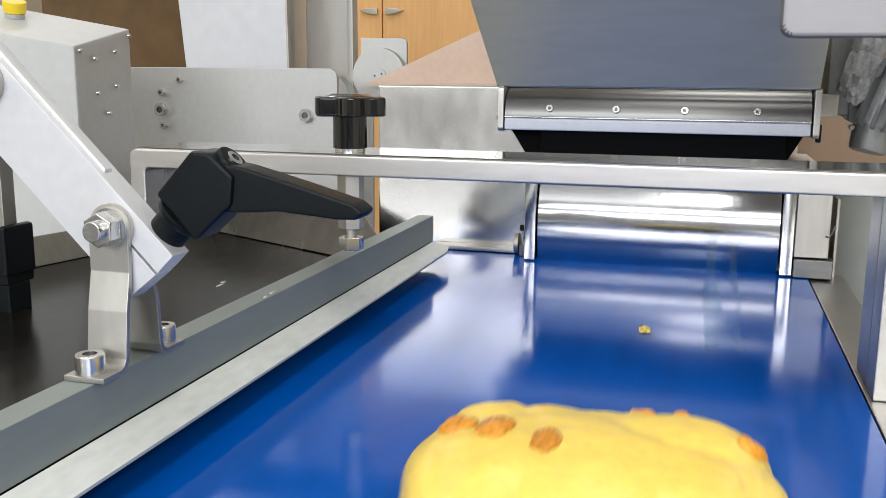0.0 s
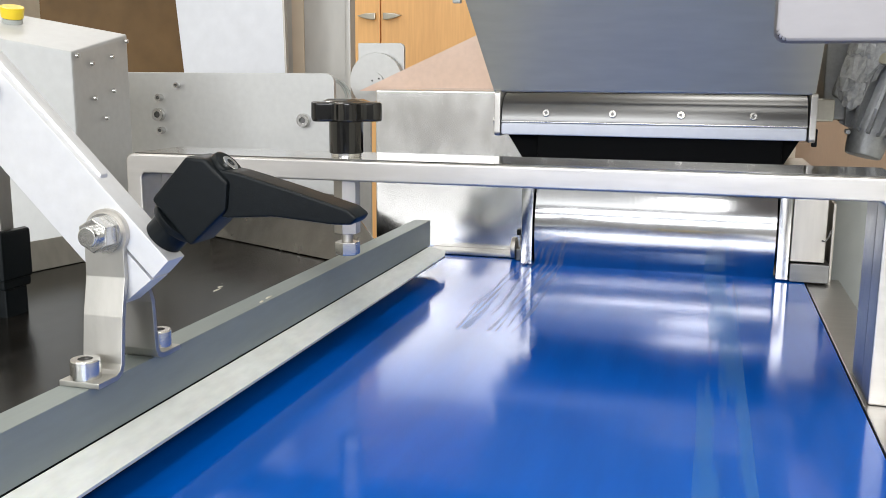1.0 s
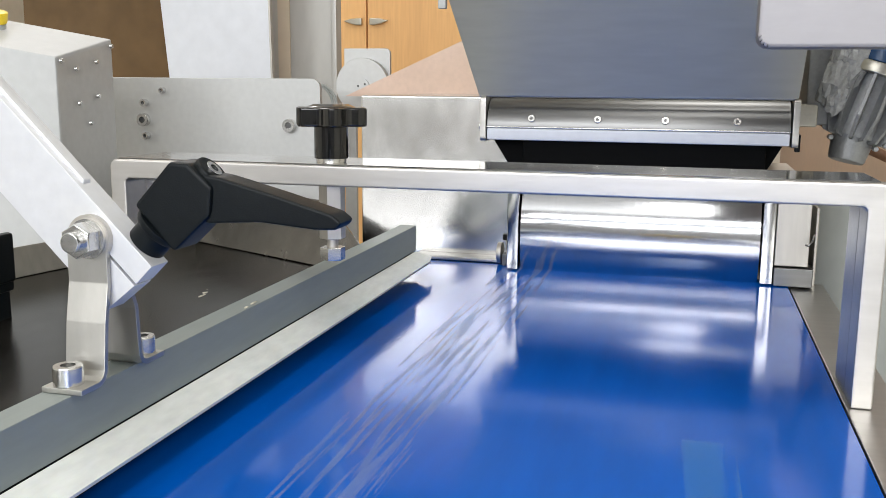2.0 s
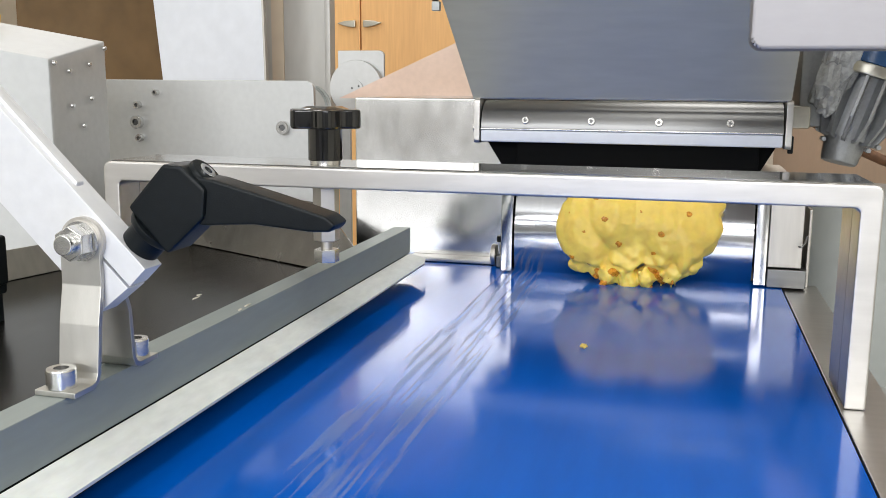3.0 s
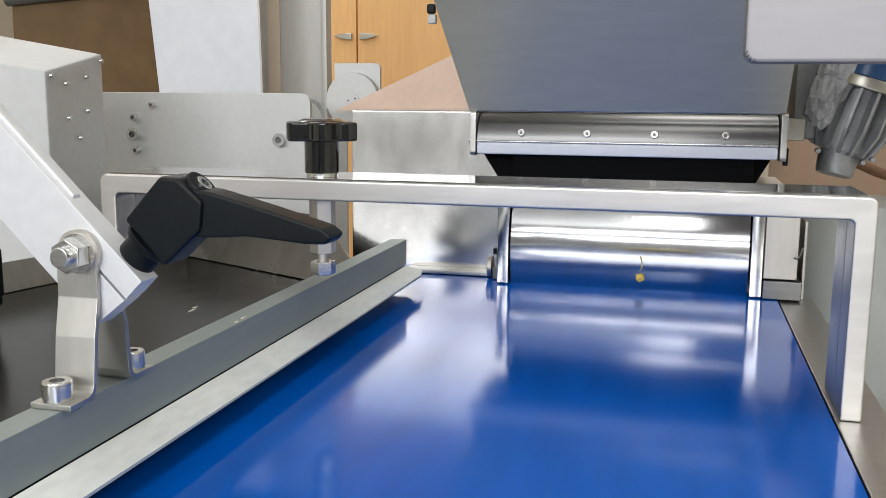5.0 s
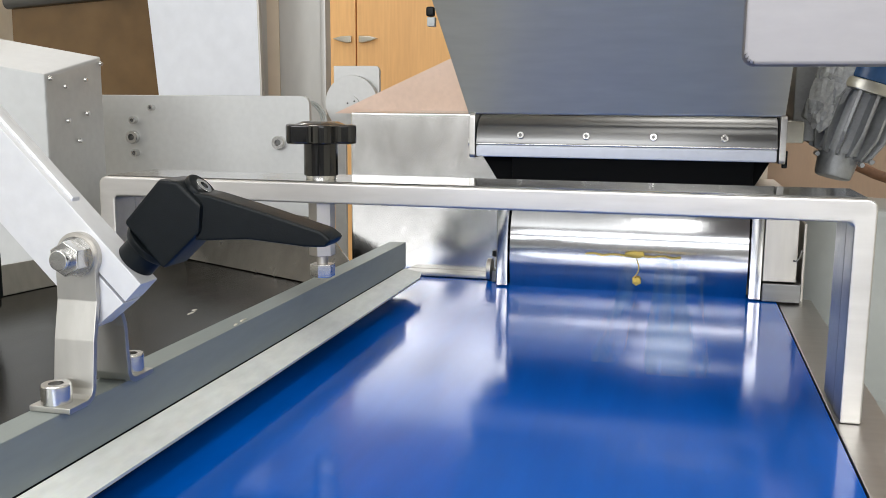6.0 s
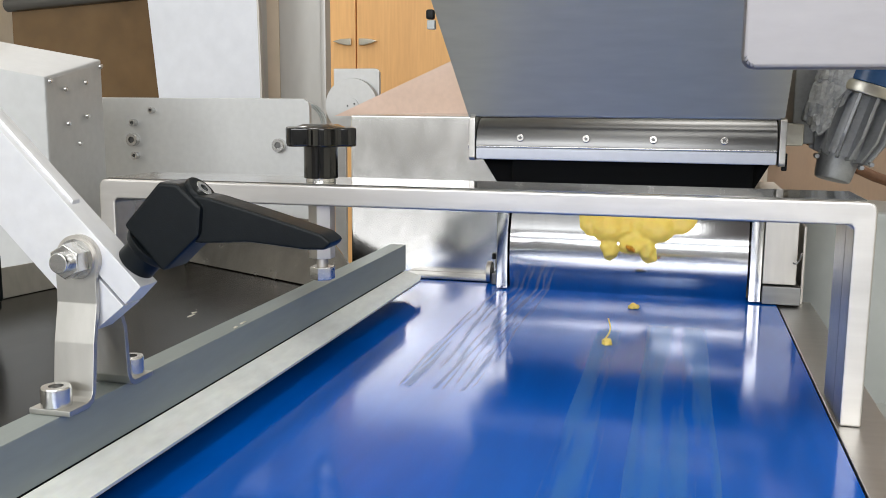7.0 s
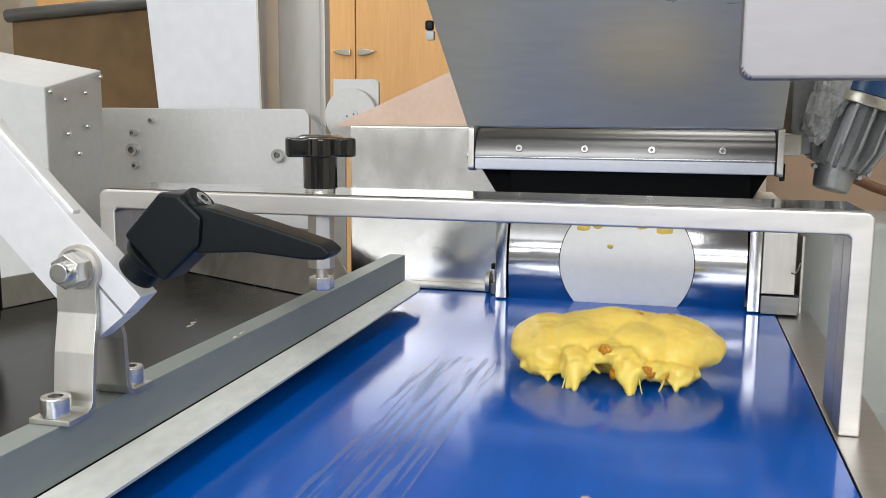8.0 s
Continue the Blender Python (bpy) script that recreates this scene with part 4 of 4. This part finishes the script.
def dough_piece(shape, seed):
    rnd = random.Random(seed)
    c = Vector((0.2195, 0, 0))
    torn = shape != "loaf"
    root = thing("dough_piece", c.x, 0, 0, "soft yellow dough piece with raisins and a torn front" if torn else "soft yellow dough piece with raisins on the belt", "dough", "dough pieces")
    bm = bmesh.new()
    for q in CORE[shape]:
        lump(bm, seed, *q, 0.10 if torn else 0.05)
    for q in LOBES[shape]:
        lump(bm, seed, *q, 0.32)
    for x0, y0, z0, x1, y1, z1, r0, r1 in WEBS[shape]:
        cyl((x0, y0, z0), (x1, y1, z1), r0, r1, 12, bm=bm)
    tree = BVHTree.FromBMesh(bm)
    bm.transform(Matrix.Translation(c))
    body = part("body", bm, DOUGH, root)
    body.modifiers.clear()
    knit = body.modifiers.new("knit", "REMESH")
    knit.mode, knit.voxel_size, knit.use_smooth_shade = "VOXEL", 0.0011, True
    soft = body.modifiers.new("soft", "SMOOTH")
    soft.factor, soft.iterations = 0.5, 10 if torn else 6
    uneven = body.modifiers.new("uneven", "DISPLACE")
    uneven.texture, uneven.strength, uneven.mid_level = LUMPY, 0.0026 if torn else 0.0022, 0.5
    seats = [(Vector((x, -0.2, z)), Vector((0, 1, 0)), r) for x, z, r in RAISINS_FRONT[shape]] + [(Vector((x, y, 0.2)), Vector((0, 0, -1)), r) for x, y, r in RAISINS_TOP[shape]]
    for start, way, r in seats:
        p, n, index, far = tree.ray_cast(start, way)
        if p is None:
            continue
        one = bmesh.new()
        bmesh.ops.create_icosphere(one, subdivisions=3, radius=1.0)
        for v in one.verts:
            d = v.co.copy()
            v.co = Vector((d.x * r * 1.05, d.y * r * 0.8, d.z * r * 0.50)) * (1 + 0.30 * noise.noise(d * 1.3 + start * 90) + 0.10 * noise.noise(d * 4 + start * 50))
        one.transform(Matrix.Translation(p - n * r * (0.45 if torn else 0.10) + c) @ n.to_track_quat("Z", "Y").to_matrix().to_4x4() @ Matrix.Rotation(rnd.uniform(0, 3), 4, "Z"))
        part("raisin", one, RAISIN, root, "orange brown raisin")
    # thin strands that still cling to the belt before the torn front
    for x in STRANDS[shape]:
        high = rnd.uniform(-0.012, -0.006)
        p, n, index, far = tree.ray_cast(Vector((x, -0.2, high)), Vector((0, 1, 0)))
        if p is None:
            continue
        dx, reach = rnd.uniform(-0.006, 0.006), rnd.uniform(0.003, 0.008)
        pts = [(c.x + x + dx * k * k / 36, p.y + 0.003 - reach * (k / 6) ** 1.5, high + (-0.0217 - high) * k / 6) for k in range(7)]
        part("strand", tube_path(pts, rnd.uniform(0.0004, 0.0008), 8), DOUGH, root, "thin torn dough strand")
    return root


STRANDS = {"puffed": (-0.041, -0.031, -0.020, -0.009, -0.002, 0.005, 0.014, 0.026, 0.034, 0.046), "flat": (-0.030, -0.019, 0.009, 0.013, 0.021, 0.038), "loaf": ()}
DOUGHS = [dough_piece("loaf", 5), dough_piece("puffed", 2), dough_piece("flat", 9)]
DRUM_AXIS = (0.2112, 1.030, 0.036)


def dough_film(seed):
    """The stretched skin that clings to the piston until the piece tears off."""
    root = thing("dough_film", *DRUM_AXIS, "thin stretched yellow dough skin with two raisins", "dough", "dough skins")
    bm = bmesh.new()
    cols, rows = 29, 19
    grid = {}
    for side, lift in ((0, 0.1012), (1, 0.1055)):
        for i in range(cols):
            for j in range(rows):
                u, v = 2 * i / (cols - 1) - 1, 2 * j / (rows - 1) - 1
                half = 0.041 + 0.012 * v * v - 0.006 * v + 0.003 * noise.noise(Vector((v * 3, seed, 1)))
                x = u * half
                h = v * 0.050 + 0.0
                th = h / 0.1
                edge = (1 - abs(u) ** 6) * (1 - abs(v) ** 6)
                rad = 0.1012 + (lift - 0.1012) * edge + (0.0012 * noise.noise(Vector((u * 3, v * 3, seed))) * edge if side else 0)
                grid[side, i, j] = bm.verts.new((DRUM_AXIS[0] + x + 0.002, DRUM_AXIS[1] - rad * math.cos(th), DRUM_AXIS[2] + rad * math.sin(th)))
        for i in range(cols - 1):
            for j in range(rows - 1):
                bm.faces.new((grid[side, i, j], grid[side, i + 1, j], grid[side, i + 1, j + 1], grid[side, i, j + 1]))
    bmesh.ops.remove_doubles(bm, verts=bm.verts, dist=0.0001)
    part("skin", bm, DOUGH, root)
    for x, z in ((-0.015, -0.002), (0.021, 0.000)):
        one = bmesh.new()
        bmesh.ops.create_icosphere(one, subdivisions=2, radius=1.0)
        th = z / 0.1
        for v in one.verts:
            v.co = Vector((v.co.x * 0.0060, v.co.y * 0.0020, v.co.z * 0.0075)) * (1 + 0.4 * noise.noise(v.co * 1.5 + Vector((x * 90, z * 90, seed))))
        one.transform(Matrix.Translation((DRUM_AXIS[0] + x, DRUM_AXIS[1] - 0.1052 * math.cos(th), DRUM_AXIS[2] + 0.1052 * math.sin(th))))
        part("raisin", one, RAISIN, root, "orange brown raisin")
    return root


FILMS = [dough_film(1), dough_film(2)]


def crumb(seed, x, tail=False):
    """A torn bit of dough lying on the belt, some with a thin upright tail."""
    rnd = random.Random(seed)
    root = thing("dough_crumb", x, 0, 0, "small yellow dough crumb lying on the belt", "crumb", "crumbs on the belt")
    bm = bmesh.new()
    bmesh.ops.create_icosphere(bm, subdivisions=3, radius=1.0)
    for v in bm.verts:
        p = v.co.copy()
        s = (0.55 if seed == 2 else 1.0) * (1 + 0.5 * noise.noise(p * 1.7 + Vector((seed, 0, 0))))
        v.co = Vector((x + p.x * 0.0046 * s, p.y * 0.0036 * s, max(0.0002, 0.002 + p.z * 0.0030 * s)))
    part("lump", bm, CRUMB, root)
    if tail:
        pts = [(x - 0.003 + 0.004 * k / 8, 0.004, 0.002 + 0.016 * k / 8) for k in range(9)]
        pts = [(a + 0.003 * math.sin(i * 0.45), b + 0.0015 * i, c) for i, (a, b, c) in enumerate(pts)]
        part("tail", tube_path(pts, 0.0006, 8), CRUMB, root)
    return root


def drum_thread():
    """A thin torn thread that lies along the foot of the drum for a moment."""
    root = thing("dough_thread", 0.222, 0, 0, "thin torn yellow dough thread with a lump", "dough")
    pts = [(0.172 + 0.0085 * k, 0.0012 * math.sin(k * 1.7), 0.0016 + 0.0010 * math.sin(k * 2.3)) for k in range(12)]
    part("thread", tube_path(pts, 0.0007, 8), CRUMB, root)
    bm = bmesh.new()
    bmesh.ops.create_icosphere(bm, subdivisions=3, radius=1.0)
    for v in bm.verts:
        f = 1 + 0.4 * noise.noise(v.co * 1.6)
        v.co = Vector((0.222 + v.co.x * 0.010 * f, v.co.y * 0.0025, 0.003 + v.co.z * 0.0030 * f))
    part("lump", bm, CRUMB, root)
    return root


THREAD = drum_thread()
# seed, x, tail, time at which it passes y = 0.6
CRUMBS = [(crumb(s, x, tail), x, t) for s, x, tail, t in ((1, 0.220, False, 0.19), (2, 0.1955, False, 3.14), (3, 0.210, True, 7.29), (4, 0.224, False, 7.61))]


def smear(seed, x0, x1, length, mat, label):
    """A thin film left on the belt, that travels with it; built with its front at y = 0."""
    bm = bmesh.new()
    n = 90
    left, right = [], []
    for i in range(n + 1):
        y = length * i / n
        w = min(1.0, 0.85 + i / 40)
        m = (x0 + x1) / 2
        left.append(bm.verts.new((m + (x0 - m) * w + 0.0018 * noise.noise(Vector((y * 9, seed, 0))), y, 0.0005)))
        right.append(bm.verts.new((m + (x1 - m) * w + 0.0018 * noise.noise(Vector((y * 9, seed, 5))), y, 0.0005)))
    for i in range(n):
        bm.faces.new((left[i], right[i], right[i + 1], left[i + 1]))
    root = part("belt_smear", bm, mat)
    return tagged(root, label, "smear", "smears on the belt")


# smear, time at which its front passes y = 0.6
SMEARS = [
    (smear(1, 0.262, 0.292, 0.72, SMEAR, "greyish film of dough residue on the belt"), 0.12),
    (smear(2, 0.075, 0.130, 0.9, STREAK, "streaky wet residue with painted pale sheen on the belt"), 1.15),
    (smear(3, 0.082, 0.130, 0.36, STREAK, "streaky wet residue with painted pale sheen on the belt"), 3.15),
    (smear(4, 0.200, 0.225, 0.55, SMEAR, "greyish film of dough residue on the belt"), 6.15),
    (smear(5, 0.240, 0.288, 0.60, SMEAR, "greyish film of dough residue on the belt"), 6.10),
    (smear(6, 0.078, 0.135, 0.55, STREAK, "streaky wet residue with painted pale sheen on the belt"), 6.95),
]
SPEED = 0.44


def motions():
    x, y, z = DRUM_AXIS
    down = ((0, -110), (2.2, -110), (2.5, -72), (2.67, -54), (2.8, -38), (3.0, -16), (3.3, -4), (3.58, -4), (3.7, -14), (3.8, -24), (3.9, -37), (4.0, -50), (4.15, -72), (4.5, -110),
            (6.5, -110), (6.85, -70), (7.0, -54), (7.13, -38), (7.3, -18), (7.6, -5), (8.0, -4))
    walk(DRUM_UNIT, [(t, pose(x, y, z, a)) for t, a in down])

    first = [(0.0, 0.355, 0.0225, 0), (1.5, 0.355 - 1.5 * SPEED, 0.0225, 0), (8.0, 0.355 - 1.5 * SPEED, 0.0225, 0)]
    second = [(0.0, 1.030, 0.030, 70), (2.4, 1.030, 0.030, 70), (2.58, 0.966, 0.094, 46), (2.7, 0.951, 0.074, 61), (2.8, 0.930, 0.060, 70), (3.0, 0.904, 0.054, 66), (3.2, 0.850, 0.043, 46), (3.4, 0.797, 0.030, 17),
              (3.5, 0.770, 0.0255, 7), (3.6, 0.733, 0.0235, 2), (3.8, 0.643, 0.0225, 0), (4.0, 0.556, 0.0225, 0), (4.5, 0.350, 0.0225, 0), (5.4, -0.02, 0.0225, 0), (8.0, -0.06, 0.0225, 0)]
    third = [(0.0, 1.030, 0.030, 70), (6.68, 1.030, 0.030, 70), (6.88, 0.968, 0.097, 44), (7.0, 0.957, 0.083, 54), (7.1, 0.946, 0.069, 65), (7.2, 0.930, 0.060, 70), (7.4, 0.902, 0.054, 66), (7.6, 0.830, 0.040, 42), (7.8, 0.757, 0.028, 12), (7.9, 0.722, 0.0245, 5), (8.0, 0.682, 0.023, 2)]
    for ob, rows in zip(DOUGHS, (first, second, third)):
        walk(ob, [(t, pose(0.2195, yy, zz, a)) for t, yy, zz, a in rows])
    # the skin rides on the drum and snaps back up when the piece tears off
    for film, rows in ((FILMS[0], ((0, -110), (2.2, -110), (2.5, -74), (2.67, -56), (2.8, -40), (3.0, -19), (3.3, -12), (3.48, -10), (3.56, -30), (3.64, -64), (3.9, -110), (8.0, -110))),
                       (FILMS[1], ((0, -110), (6.5, -110), (6.85, -74), (7.0, -56), (7.13, -40), (7.3, -20), (7.6, -13), (7.74, -14), (7.84, -40), (7.92, -66), (8.0, -72)))):
        walk(film, [(t, pose(x, y, z, a)) for t, a in rows])
    # what lies on the belt travels with it, from the drum's foot to the near end
    def carried(t6, y0, y1):
        """Rows of t, y for what the belt carries from y0 to y1, passing y = 0.6 at t6."""
        def at(t):
            return min(y0, max(y1, 0.6 - SPEED * (t - t6)))
        t0, t1 = t6 - (y0 - 0.6) / SPEED, t6 + (0.6 - y1) / SPEED
        ts = sorted({0.0, 8.0} | {t for t in (t0 - 0.05, t0, t0 + 0.05, t1, t1 + 0.05) if 0 < t < 8} | {k / 4 for k in range(1, 32) if t0 < k / 4 < t1})
        return [(t, at(t)) for t in ts]
    for ob, cx, t6 in CRUMBS:
        if ob is CRUMBS[2][0]:
            cling = [(0.0, pose(0.222, 1.03, 0.03, 60)), (3.9, pose(0.222, 1.03, 0.03, 60)), (4.0, pose(0.226, 0.938, 0.030, 50)), (4.2, pose(0.226, 0.932, 0.014, 50)), (6.2, pose(0.222, 0.931, 0.010, 45)), (6.5, pose(0.214, 0.926, 0.002, 20))]
            walk(ob, cling + [(t, pose(cx, yy, 0.0)) for t, yy in carried(t6, 0.96, -0.25) if t > 6.6])
            continue
        walk(ob, [(t, pose(cx, yy, 0.0)) for t, yy in carried(t6, 0.96, -0.25)])
    walk(THREAD, [(t, pose(0.222, yy, zz)) for t, yy, zz in ((0.0, 1.03, 0.036), (5.4, 1.03, 0.036), (5.6, 0.936, 0.085), (5.7, 0.931, 0.066), (5.8, 0.927, 0.050), (6.0, 0.926, 0.037), (6.2, 0.927, 0.017), (6.4, 0.929, 0.006), (6.5, 0.930, 0.003), (6.6, 0.934, 0.001), (6.7, 0.97, -0.004), (8.0, 1.03, 0.0))])
    for ob, t6 in SMEARS:
        walk(ob, [(t, pose(0, yy, 0)) for t, yy in carried(t6, 0.97, -1.1)])


motions()
